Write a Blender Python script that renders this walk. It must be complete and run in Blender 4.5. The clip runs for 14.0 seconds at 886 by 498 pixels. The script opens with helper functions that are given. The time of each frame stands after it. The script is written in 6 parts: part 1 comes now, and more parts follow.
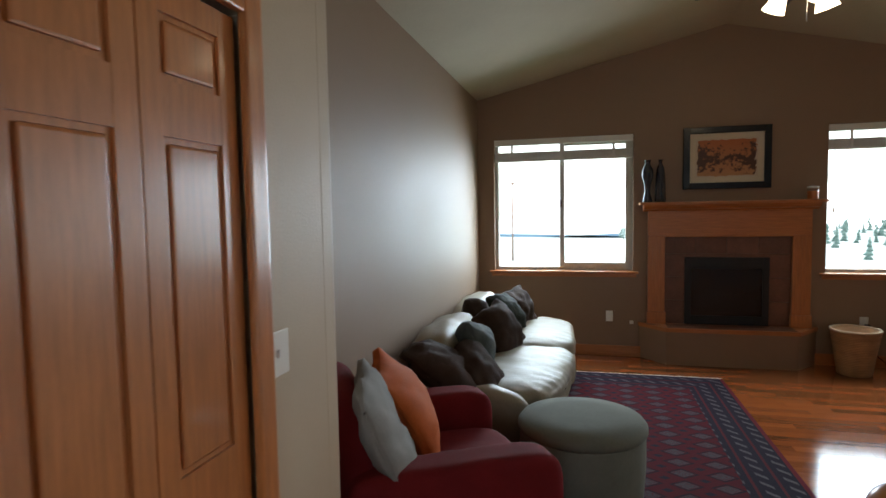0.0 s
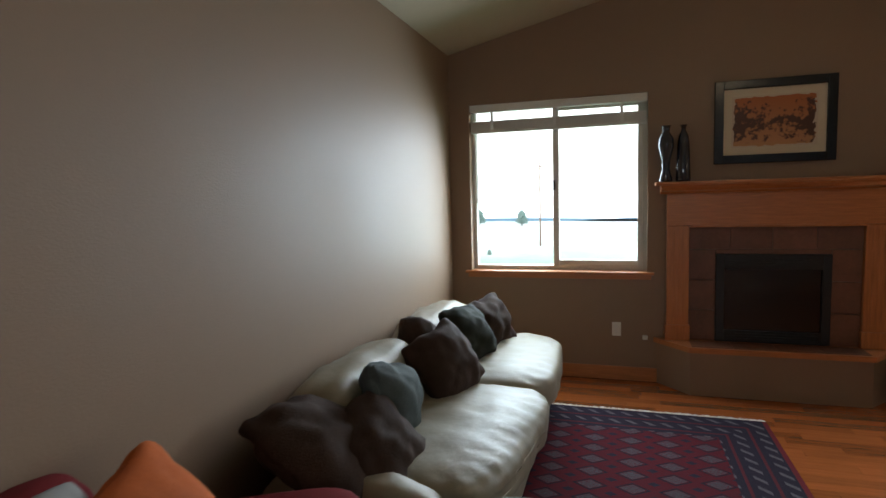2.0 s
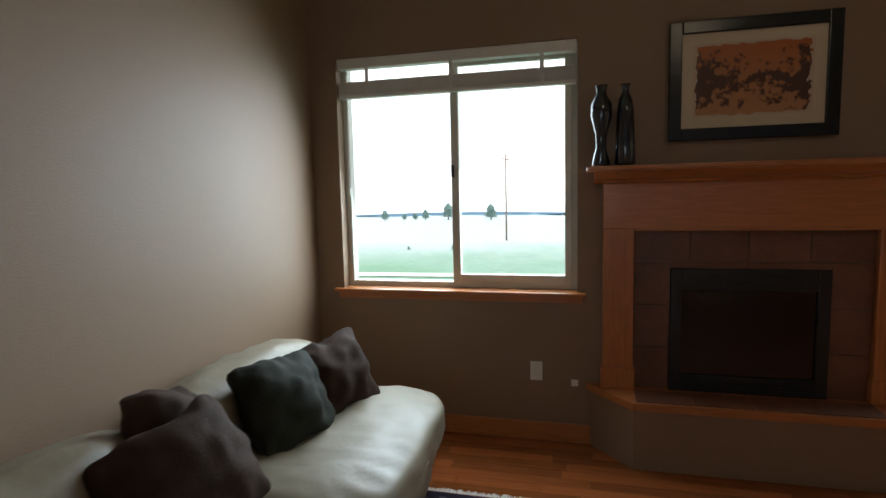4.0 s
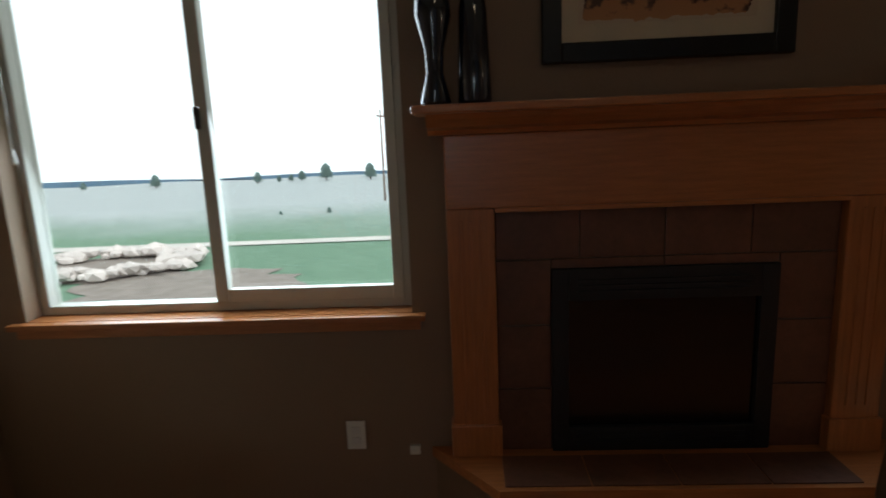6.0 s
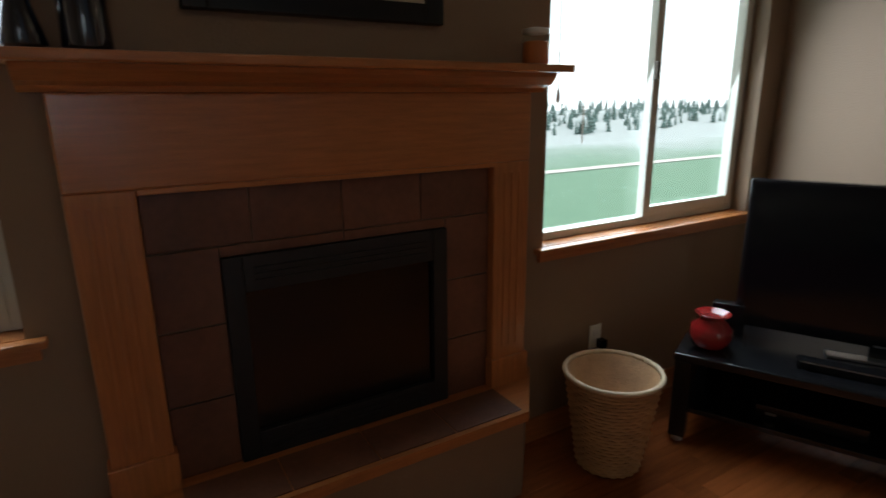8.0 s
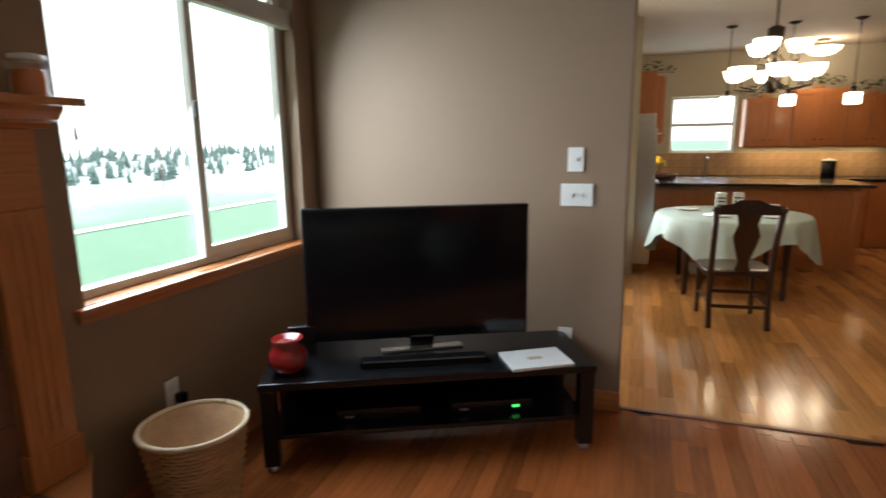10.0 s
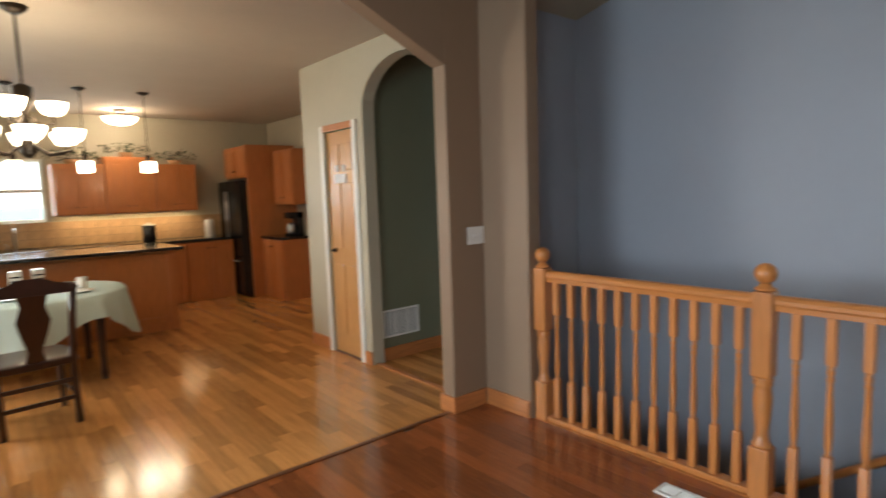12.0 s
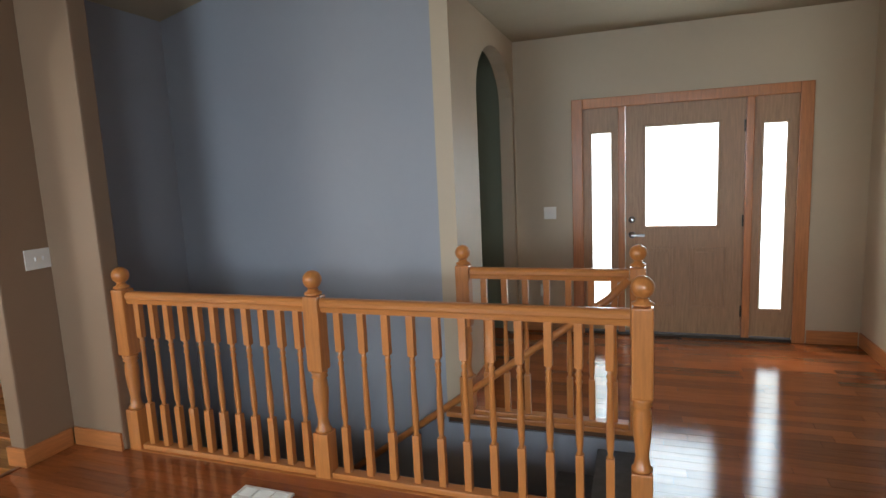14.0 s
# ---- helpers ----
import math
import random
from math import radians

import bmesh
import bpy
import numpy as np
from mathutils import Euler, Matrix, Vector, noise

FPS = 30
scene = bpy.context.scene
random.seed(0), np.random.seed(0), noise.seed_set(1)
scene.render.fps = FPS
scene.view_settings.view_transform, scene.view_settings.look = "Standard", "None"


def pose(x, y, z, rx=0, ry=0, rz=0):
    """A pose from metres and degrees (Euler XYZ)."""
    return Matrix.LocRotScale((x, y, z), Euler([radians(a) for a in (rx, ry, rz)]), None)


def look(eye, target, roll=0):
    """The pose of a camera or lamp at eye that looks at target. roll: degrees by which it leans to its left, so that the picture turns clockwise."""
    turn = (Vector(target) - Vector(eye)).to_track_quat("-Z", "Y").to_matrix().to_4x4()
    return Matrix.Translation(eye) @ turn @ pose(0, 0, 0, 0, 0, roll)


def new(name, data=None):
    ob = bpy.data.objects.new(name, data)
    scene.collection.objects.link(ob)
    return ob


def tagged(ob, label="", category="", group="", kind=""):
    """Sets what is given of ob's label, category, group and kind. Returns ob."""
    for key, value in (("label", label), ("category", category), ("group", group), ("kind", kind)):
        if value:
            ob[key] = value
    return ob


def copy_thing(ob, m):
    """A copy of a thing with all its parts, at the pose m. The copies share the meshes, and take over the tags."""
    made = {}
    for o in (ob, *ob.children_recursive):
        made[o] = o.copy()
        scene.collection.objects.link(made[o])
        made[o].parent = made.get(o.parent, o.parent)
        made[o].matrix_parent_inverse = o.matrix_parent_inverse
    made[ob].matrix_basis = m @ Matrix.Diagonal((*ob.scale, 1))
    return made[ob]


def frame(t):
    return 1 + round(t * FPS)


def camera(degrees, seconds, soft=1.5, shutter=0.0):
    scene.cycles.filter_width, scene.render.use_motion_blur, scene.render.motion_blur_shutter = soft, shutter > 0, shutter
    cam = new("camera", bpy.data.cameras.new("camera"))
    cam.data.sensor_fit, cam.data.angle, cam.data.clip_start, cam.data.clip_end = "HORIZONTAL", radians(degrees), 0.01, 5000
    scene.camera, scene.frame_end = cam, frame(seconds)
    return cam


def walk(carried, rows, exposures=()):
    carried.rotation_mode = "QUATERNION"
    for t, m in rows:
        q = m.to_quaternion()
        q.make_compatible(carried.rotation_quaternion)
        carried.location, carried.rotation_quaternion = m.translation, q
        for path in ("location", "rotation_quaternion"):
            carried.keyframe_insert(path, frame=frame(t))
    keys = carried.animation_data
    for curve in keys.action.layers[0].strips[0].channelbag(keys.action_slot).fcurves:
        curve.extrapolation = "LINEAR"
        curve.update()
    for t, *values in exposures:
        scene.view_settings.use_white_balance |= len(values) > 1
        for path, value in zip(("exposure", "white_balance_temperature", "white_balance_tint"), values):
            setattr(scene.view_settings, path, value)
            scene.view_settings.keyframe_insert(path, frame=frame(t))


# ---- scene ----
cam = camera(76.6, 14.0, 1.5, 0.4)
PATH = [
    (0, (0.528, -0.285, 1.573), (0.035, 1.631, 1.442), -1.0),
    (0.5, (0.68, -0.049, 1.583), (0.103, 1.845, 1.461), -1.3),
    (1, (0.737, 0.323, 1.581), (0.133, 2.206, 1.443), -1.7),
    (1.5, (0.846, 0.748, 1.560), (0.207, 2.615, 1.400), -2.0),
    (2, (0.791, 1.104, 1.564), (0.191, 2.992, 1.381), -1.6),
    (2.5, (0.737, 1.454, 1.541), (0.209, 3.371, 1.356), -0.6),
    (3, (0.991, 1.874, 1.541), (0.426, 3.783, 1.353), -0.7),
    (5.5, (1.139, 3.603, 1.496), (0.893, 5.565, 1.192), -2.6),
    (6, (1.219, 3.95, 1.511), (1.122, 5.914, 1.144), -2.4),
    (6.5, (1.216, 4.106, 1.535), (1.411, 6.047, 1.091), -1.8),
    (7, (1.245, 4.167, 1.491), (1.701, 6.06, 1.033), -1.5),
    (7.2, (1.253, 4.176, 1.498), (1.822, 6.032, 1.017), -1.2),
    (9.3, (1.233, 4.145, 1.509), (2.882, 5.204, 1.108), -0.4),
    (9.5, (1.258, 4.176, 1.484), (2.996, 5.088, 1.101), -0.2),
    (10, (1.356, 4.048, 1.481), (3.211, 4.693, 1.105), -0.8),
    (10.5, (1.429, 3.855, 1.481), (3.376, 4.15, 1.133), -1.7),
    (11, (1.654, 3.718, 1.511), (3.609, 3.446, 1.192), -1.4),
    (11.5, (1.648, 3.557, 1.537), (3.438, 2.708, 1.265), -2.1),
    (12, (1.62, 3.495, 1.491), (3.147, 2.219, 1.288), -1.9),
    (12.5, (1.521, 3.376, 1.493), (2.750, 1.812, 1.287), -1.4),
    (13, (1.32, 3.225, 1.545), (2.245, 1.465, 1.307), -1.2),
    (13.5, (1.118, 3.208, 1.583), (1.823, 1.356, 1.31), -2.3),
    (14, (1.034, 3.193, 1.595), (1.694, 1.326, 1.318), -2.7),
]
walk(cam, [(t, look(eye, target, roll)) for t, eye, target, roll in PATH],
     [(0, 1.3), (3.2, 1.15), (5.4, 0.2), (7.2, 0.0), (9.3, 1.55), (10, 1.3), (10.5, 0.95), (11, 1.1), (11.5, 1.5), (12, 1.75), (12.5, 1.95), (13.2, 1.75), (14, 1.7)])

# ---- world and lights ----
world = bpy.data.worlds.new("sky")
scene.world = world
world.use_nodes = True
wn = world.node_tree
sky = wn.nodes.new("ShaderNodeTexSky")
sky.sky_type = "NISHITA"
sky.sun_disc = False
sky.sun_elevation, sky.sun_rotation = radians(50), radians(140)
sky.air_density, sky.dust_density, sky.ozone_density = 1.0, 4.0, 1.0
wash = wn.nodes.new("ShaderNodeMixRGB")
wash.inputs[0].default_value = 0.8
wash.inputs[2].default_value = (13.5, 14.2, 15.0, 1)
wn.links.new(sky.outputs[0], wash.inputs[1])
wn.links.new(wash.outputs[0], wn.nodes["Background"].inputs[0])
wn.nodes["Background"].inputs[1].default_value = 0.13


def lamp(name, kind, m, energy, color, **kw):
    data = bpy.data.lights.new(name, kind)
    data.energy, data.color = energy, color
    if kind == "AREA":
        data.shape, data.size, data.size_y = "RECTANGLE", kw["size"][0], kw["size"][1]
        data.spread = radians(kw.get("spread", 180))
    if kind == "POINT":
        data.shadow_soft_size = kw.get("soft", 0.06)
    if kind == "SUN":
        data.angle = radians(kw["angle"])
    ob = new(name, data)
    ob.matrix_world = m
    return ob


DAY = (0.72, 0.87, 1.0)
lamp("sun", "SUN", look((0, 0, 30), (-9, 7, 12)), 1.1, (1, 0.96, 0.9), angle=12)
lamp("window_light", "AREA", look((0.27, 6.02, 1.6), (0.27, 3.0, 0.5)), 22, DAY, size=(1.35, 1.3), spread=145)
lamp("window_light", "AREA", look((3.5, 6.02, 1.6), (3.5, 3.0, 0.5)), 22, DAY, size=(1.35, 1.3), spread=145)
lamp("door_light", "AREA", look((0.65, -2.32, 1.4), (0.65, 3.0, 0.9)), 8, DAY, size=(1.7, 1.2))
lamp("bay_light", "AREA", look((7.1, 5.4, 1.4), (6.3, 3.6, 0.9)), 30, (1.0, 0.97, 0.9), size=(1.9, 1.3))
lamp("kitchen_window_light", "AREA", look((10.98, 3.15, 1.7), (8, 3.0, 1.2)), 8, DAY, size=(0.8, 0.75))

# ---- materials ----


def mat(name, base, rough=0.5, metal=0.0, vary=0.12, scale=6.0, stretch=(1, 1, 1), bump=0.0, bump_scale=80.0, spread=0.0, coat=0.0, emit=0.0, rough_vary=0.0):
    """Base colour with broad stains, fine grain, relief and a change from piece to piece."""
    m = bpy.data.materials.new(name)
    m.use_nodes = True
    n, l = m.node_tree.nodes, m.node_tree.links
    p = n["Principled BSDF"]
    co = n.new("ShaderNodeTexCoord")
    mp = n.new("ShaderNodeMapping")
    mp.inputs["Scale"].default_value = stretch
    l.new(co.outputs["Object"], mp.inputs[0])
    a = n.new("ShaderNodeTexNoise")
    a.inputs["Scale"].default_value, a.inputs["Detail"].default_value = scale, 6
    l.new(mp.outputs[0], a.inputs[0])
    b = n.new("ShaderNodeTexNoise")
    b.inputs["Scale"].default_value, b.inputs["Detail"].default_value = scale * 9, 3
    l.new(mp.outputs[0], b.inputs[0])
    add = n.new("ShaderNodeMath")
    add.operation = "MULTIPLY_ADD"
    add.inputs[1].default_value = 0.45
    l.new(b.outputs[0], add.inputs[0])
    l.new(a.outputs[0], add.inputs[2])
    info = n.new("ShaderNodeObjectInfo")
    isl = n.new("ShaderNodeNewGeometry")
    rnd = n.new("ShaderNodeMath")
    rnd.operation = "ADD"
    l.new(info.outputs["Random"], rnd.inputs[0])
    l.new(isl.outputs["Random Per Island"], rnd.inputs[1])
    fr = n.new("ShaderNodeMath")
    fr.operation = "FRACT"
    l.new(rnd.outputs[0], fr.inputs[0])
    tot = n.new("ShaderNodeMath")
    tot.operation = "MULTIPLY_ADD"
    tot.inputs[1].default_value = spread
    l.new(fr.outputs[0], tot.inputs[0])
    l.new(add.outputs[0], tot.inputs[2])
    ramp = n.new("ShaderNodeMapRange")
    ramp.inputs[1].default_value, ramp.inputs[2].default_value = 0.35, 1.1 + spread
    ramp.inputs[3].default_value, ramp.inputs[4].default_value = 1 - vary - spread * 0.5, 1 + vary + spread * 0.5
    l.new(tot.outputs[0], ramp.inputs[0])
    mul = n.new("ShaderNodeVectorMath")
    mul.operation = "SCALE"
    mul.inputs[0].default_value = base
    l.new(ramp.outputs[0], mul.inputs["Scale"])
    l.new(mul.outputs[0], p.inputs["Base Color"])
    p.inputs["Roughness"].default_value, p.inputs["Metallic"].default_value = rough, metal
    if rough_vary:
        rr = n.new("ShaderNodeMapRange")
        rr.inputs[1].default_value, rr.inputs[2].default_value = 0.3, 1.1
        rr.inputs[3].default_value, rr.inputs[4].default_value = rough - rough_vary, rough + rough_vary
        l.new(add.outputs[0], rr.inputs[0])
        l.new(rr.outputs[0], p.inputs["Roughness"])
    p.inputs["Coat Weight"].default_value = coat
    p.inputs["Specular IOR Level"].default_value = 0.15 if rough >= 0.8 else 0.5
    p.inputs["Coat Roughness"].default_value = 0.12
    if bump:
        c = n.new("ShaderNodeTexNoise")
        c.inputs["Scale"].default_value, c.inputs["Detail"].default_value = bump_scale, 4
        l.new(mp.outputs[0], c.inputs[0])
        bp = n.new("ShaderNodeBump")
        bp.inputs["Strength"].default_value, bp.inputs["Distance"].default_value = bump, 0.004
        l.new(c.outputs[0], bp.inputs["Height"])
        l.new(bp.outputs[0], p.inputs["Normal"])
    if emit:
        p.inputs["Emission Color"].default_value = (*base, 1)
        p.inputs["Emission Strength"].default_value = emit
    return m


WALL = mat("taupe_wall_paint", (0.26, 0.168, 0.105), 0.58, vary=0.05, scale=2, bump=0.25, bump_scale=120, rough_vary=0.06)
PALE = mat("pale_wall_paint", (0.49, 0.385, 0.27), 0.5, vary=0.04, scale=2, bump=0.25, bump_scale=120)
CREAM = mat("kitchen_wall_paint", (0.47, 0.42, 0.31), 0.5, vary=0.05, scale=2, bump=0.2, bump_scale=120)
BLUE = mat("stairwell_wall_paint", (0.29, 0.30, 0.335), 0.5, vary=0.04, scale=2, bump=0.25, bump_scale=120)
GREEN = mat("olive_wall_paint", (0.17, 0.175, 0.11), 0.5, vary=0.05, scale=2, bump=0.2, bump_scale=120)
CEIL = mat("ceiling_paint", (0.42, 0.36, 0.26), 0.8, vary=0.05, scale=3, bump=0.5, bump_scale=60)
KCEIL = mat("kitchen_ceiling_paint", (0.52, 0.45, 0.37), 0.8, vary=0.04, scale=3, bump=0.4, bump_scale=60)
OAK = mat("honey_oak", (0.46, 0.165, 0.050), 0.32, vary=0.28, scale=5, stretch=(14, 14, 1.2), bump=0.15, bump_scale=30, coat=0.25, spread=0.08)
OAKX = mat("honey_oak_lengthwise", (0.46, 0.165, 0.050), 0.32, vary=0.28, scale=5, stretch=(1.2, 14, 14), bump=0.15, bump_scale=30, coat=0.25, spread=0.08)
OAKY = mat("honey_oak_crosswise", (0.46, 0.165, 0.050), 0.32, vary=0.28, scale=5, stretch=(14, 1.2, 14), bump=0.15, bump_scale=30, coat=0.25, spread=0.08)
KFLOOR = mat("pale_oak_floorboard", (0.54, 0.245, 0.075), 0.16, vary=0.22, scale=4, stretch=(1.0, 12, 4), bump=0.06, bump_scale=20, coat=0.35, spread=0.75, rough_vary=0.04)
RAIL = mat("golden_oak", (0.49, 0.178, 0.046), 0.3, vary=0.2, scale=5, stretch=(14, 14, 1.2), bump=0.12, bump_scale=30, coat=0.3, spread=0.12)
RAILX = mat("golden_oak_lengthwise", (0.49, 0.178, 0.046), 0.3, vary=0.2, scale=5, stretch=(1.2, 14, 14), bump=0.12, bump_scale=30, coat=0.3, spread=0.12)
FLOOR = mat("oak_floorboard", (0.28, 0.079, 0.022), 0.10, vary=0.22, scale=4, stretch=(1.0, 12, 4), bump=0.06, bump_scale=20, coat=0.35, spread=0.7, rough_vary=0.04)
DOORW = mat("front_door_oak", (0.38, 0.205, 0.10), 0.4, vary=0.3, scale=5, stretch=(14, 14, 1.2), bump=0.2, bump_scale=30)
PINE = mat("knotty_pine", (0.55, 0.28, 0.10), 0.35, vary=0.22, scale=5, stretch=(12, 12, 1.5), bump=0.1, bump_scale=30, coat=0.2)
DARKWOOD = mat("dark_cherry_wood", (0.04, 0.012, 0.008), 0.3, vary=0.3, scale=6, stretch=(10, 10, 1.5), coat=0.3)
LEATHER = mat("cream_leather", (0.25, 0.21, 0.145), 0.5, vary=0.14, scale=5, bump=1.0, bump_scale=12, rough_vary=0.1)
REDCLOTH = mat("red_upholstery", (0.15, 0.010, 0.012), 0.85, vary=0.2, scale=8, bump=0.5, bump_scale=300)
ORANGE = mat("orange_cushion_cloth", (0.44, 0.10, 0.022), 0.8, vary=0.2, scale=9, bump=0.5, bump_scale=200)
GREYCLOTH = mat("grey_throw_cloth", (0.24, 0.23, 0.22), 0.9, vary=0.15, scale=9, bump=0.5, bump_scale=250)
SUEDE = mat("grey_green_suede", (0.17, 0.18, 0.15), 0.85, vary=0.15, scale=6, bump=0.3, bump_scale=250)
BROWN = mat("brown_cushion_velvet", (0.045, 0.026, 0.018), 0.8, vary=0.35, scale=12, bump=0.6, bump_scale=150)
TEAL = mat("slate_cushion_cloth", (0.075, 0.09, 0.088), 0.8, vary=0.3, scale=12, bump=0.6, bump_scale=150)
MOSS = mat("dark_moss_cushion_cloth", (0.028, 0.030, 0.023), 0.85, vary=0.3, scale=12, bump=0.6, bump_scale=150)
BLACK = mat("black_lacquer", (0.006, 0.006, 0.007), 0.25, vary=0.2, scale=5)
SCREEN = mat("dark_screen_glass", (0.003, 0.003, 0.004), 0.12, vary=0.1, scale=3)
IRON = mat("black_firebox_metal", (0.008, 0.009, 0.011), 0.5, vary=0.3, scale=12)
BRONZE = mat("dark_bronze_metal", (0.04, 0.03, 0.022), 0.4, metal=0.8, vary=0.2, scale=10)
STEEL = mat("brushed_steel", (0.5, 0.5, 0.5), 0.3, metal=1.0, vary=0.1, scale=10, stretch=(1, 1, 20))
SLATE = mat("terracotta_slate_tile", (0.155, 0.062, 0.035), 0.45, vary=0.45, scale=5, bump=0.4, bump_scale=25, spread=0.25)
GROUT = mat("sand_grout", (0.20, 0.15, 0.11), 0.9, vary=0.1, scale=20)
VINYL = mat("almond_window_vinyl", (0.58, 0.56, 0.50), 0.4, vary=0.05, scale=4)
WHITE = mat("white_plastic", (0.75, 0.73, 0.68), 0.35, vary=0.04, scale=8)
BLIND = mat("white_blind_slats", (0.72, 0.70, 0.66), 0.5, vary=0.06, scale=8, spread=0.05)
WICKER = mat("pale_wicker", (0.50, 0.28, 0.13), 0.6, vary=0.25, scale=14, bump=0.5, bump_scale=120, spread=0.2)
WICKERRIM = mat("bleached_wicker_rim", (0.66, 0.50, 0.32), 0.6, vary=0.2, scale=20, bump=0.4, bump_scale=120)
GLAZE = mat("red_glazed_pottery", (0.27, 0.012, 0.012), 0.12, vary=0.3, scale=8, coat=0.6)
VASE = mat("dark_blue_glaze", (0.006, 0.009, 0.022), 0.1, vary=0.3, scale=5, coat=0.7)
PAPER = mat("white_paper", (0.72, 0.70, 0.68), 0.6, vary=0.05, scale=12)
GRANITE = mat("black_granite", (0.012, 0.012, 0.013), 0.12, vary=0.6, scale=60, coat=0.3)
SPLASH = mat("tan_splash_tile", (0.42, 0.27, 0.15), 0.4, vary=0.2, scale=6, spread=0.2, bump=0.15, bump_scale=30)
CLOTHT = mat("pale_aqua_tablecloth", (0.55, 0.68, 0.66), 0.85, vary=0.06, scale=8, bump=0.3, bump_scale=300)
CARPET = mat("grey_stair_carpet", (0.20, 0.21, 0.23), 0.95, vary=0.2, scale=20, bump=0.8, bump_scale=400)
GLOW = mat("lit_glass_shade", (1.0, 0.86, 0.62), 0.4, vary=0.02, scale=4, emit=2.2)
LEAF = mat("dusty_green_leaves", (0.05, 0.07, 0.03), 0.7, vary=0.4, scale=20, spread=0.3)
AMBER = mat("orange_candle_wax", (0.60, 0.17, 0.04), 0.35, vary=0.1, scale=8)
LED = mat("green_indicator", (0.1, 1.0, 0.2), 0.4, vary=0.02, scale=8, emit=0.5)
YELLOW = mat("yellow_petals", (0.75, 0.55, 0.05), 0.6, vary=0.2, scale=30)
# Needle green lightened and blued: the haze of distance is in the colour.
HAZYPINE = mat("hazy_pine_needles", (0.12, 0.18, 0.165), 0.9, vary=0.4, scale=3, spread=0.3)
BARK = mat("pine_bark", (0.08, 0.055, 0.04), 0.9, vary=0.3, scale=4)
ROCK = mat("pale_field_stone", (0.56, 0.51, 0.48), 0.85, vary=0.25, scale=3, spread=0.3)
ROAD = mat("gravel_track", (0.52, 0.50, 0.46), 0.95, vary=0.15, scale=0.5)
SOIL = mat("bare_soil", (0.24, 0.21, 0.185), 0.95, vary=0.3, scale=1.5)
FRINGE = mat("cream_rug_fringe", (0.62, 0.57, 0.50), 0.9, vary=0.2, scale=30)


def glass(name, rough=0.0):
    m = bpy.data.materials.new(name)
    m.use_nodes = True
    n, l = m.node_tree.nodes, m.node_tree.links
    clear = n.new("ShaderNodeBsdfTransparent")
    clear.inputs[0].default_value = (0.93, 0.96, 0.95, 1)
    gloss = n.new("ShaderNodeBsdfGlossy")
    gloss.inputs["Roughness"].default_value = 0.02
    mix = n.new("ShaderNodeMixShader")
    mix.inputs[0].default_value = 0.035
    l.new(clear.outputs[0], mix.inputs[1])
    l.new(gloss.outputs[0], mix.inputs[2])
    if rough:
        fog = n.new("ShaderNodeBsdfTranslucent")
        fog.inputs[0].default_value = (0.95, 0.97, 1.0, 1)
        m2 = n.new("ShaderNodeMixShader")
        m2.inputs[0].default_value = rough
        l.new(mix.outputs[0], m2.inputs[1])
        l.new(fog.outputs[0], m2.inputs[2])
        l.new(m2.outputs[0], n["Material Output"].inputs[0])
    else:
        l.new(mix.outputs[0], n["Material Output"].inputs[0])
    return m


GLASS = glass("window_glass")
FROST = glass("textured_door_glass", 0.6)


def nodes_of(name, rough):
    m = bpy.data.materials.new(name)
    m.use_nodes = True
    m.node_tree.nodes["Principled BSDF"].inputs["Roughness"].default_value = rough
    return m, m.node_tree.nodes, m.node_tree.links


def math_node(n, l, op, a, b=0.0, c=0.0):
    k = n.new("ShaderNodeMath")
    k.operation = op
    for i, v in enumerate((a, b, c)):
        if isinstance(v, (int, float)):
            k.inputs[i].default_value = v
        else:
            l.new(v, k.inputs[i])
    return k.outputs[0]


def mix_node(n, l, f, a, b):
    k = n.new("ShaderNodeMixRGB")
    for i, v in enumerate((f, a, b)):
        if isinstance(v, tuple):
            k.inputs[i].default_value = (*v, 1)
        elif isinstance(v, (int, float)):
            k.inputs[i].default_value = v
        else:
            l.new(v, k.inputs[i])
    return k.outputs[0]


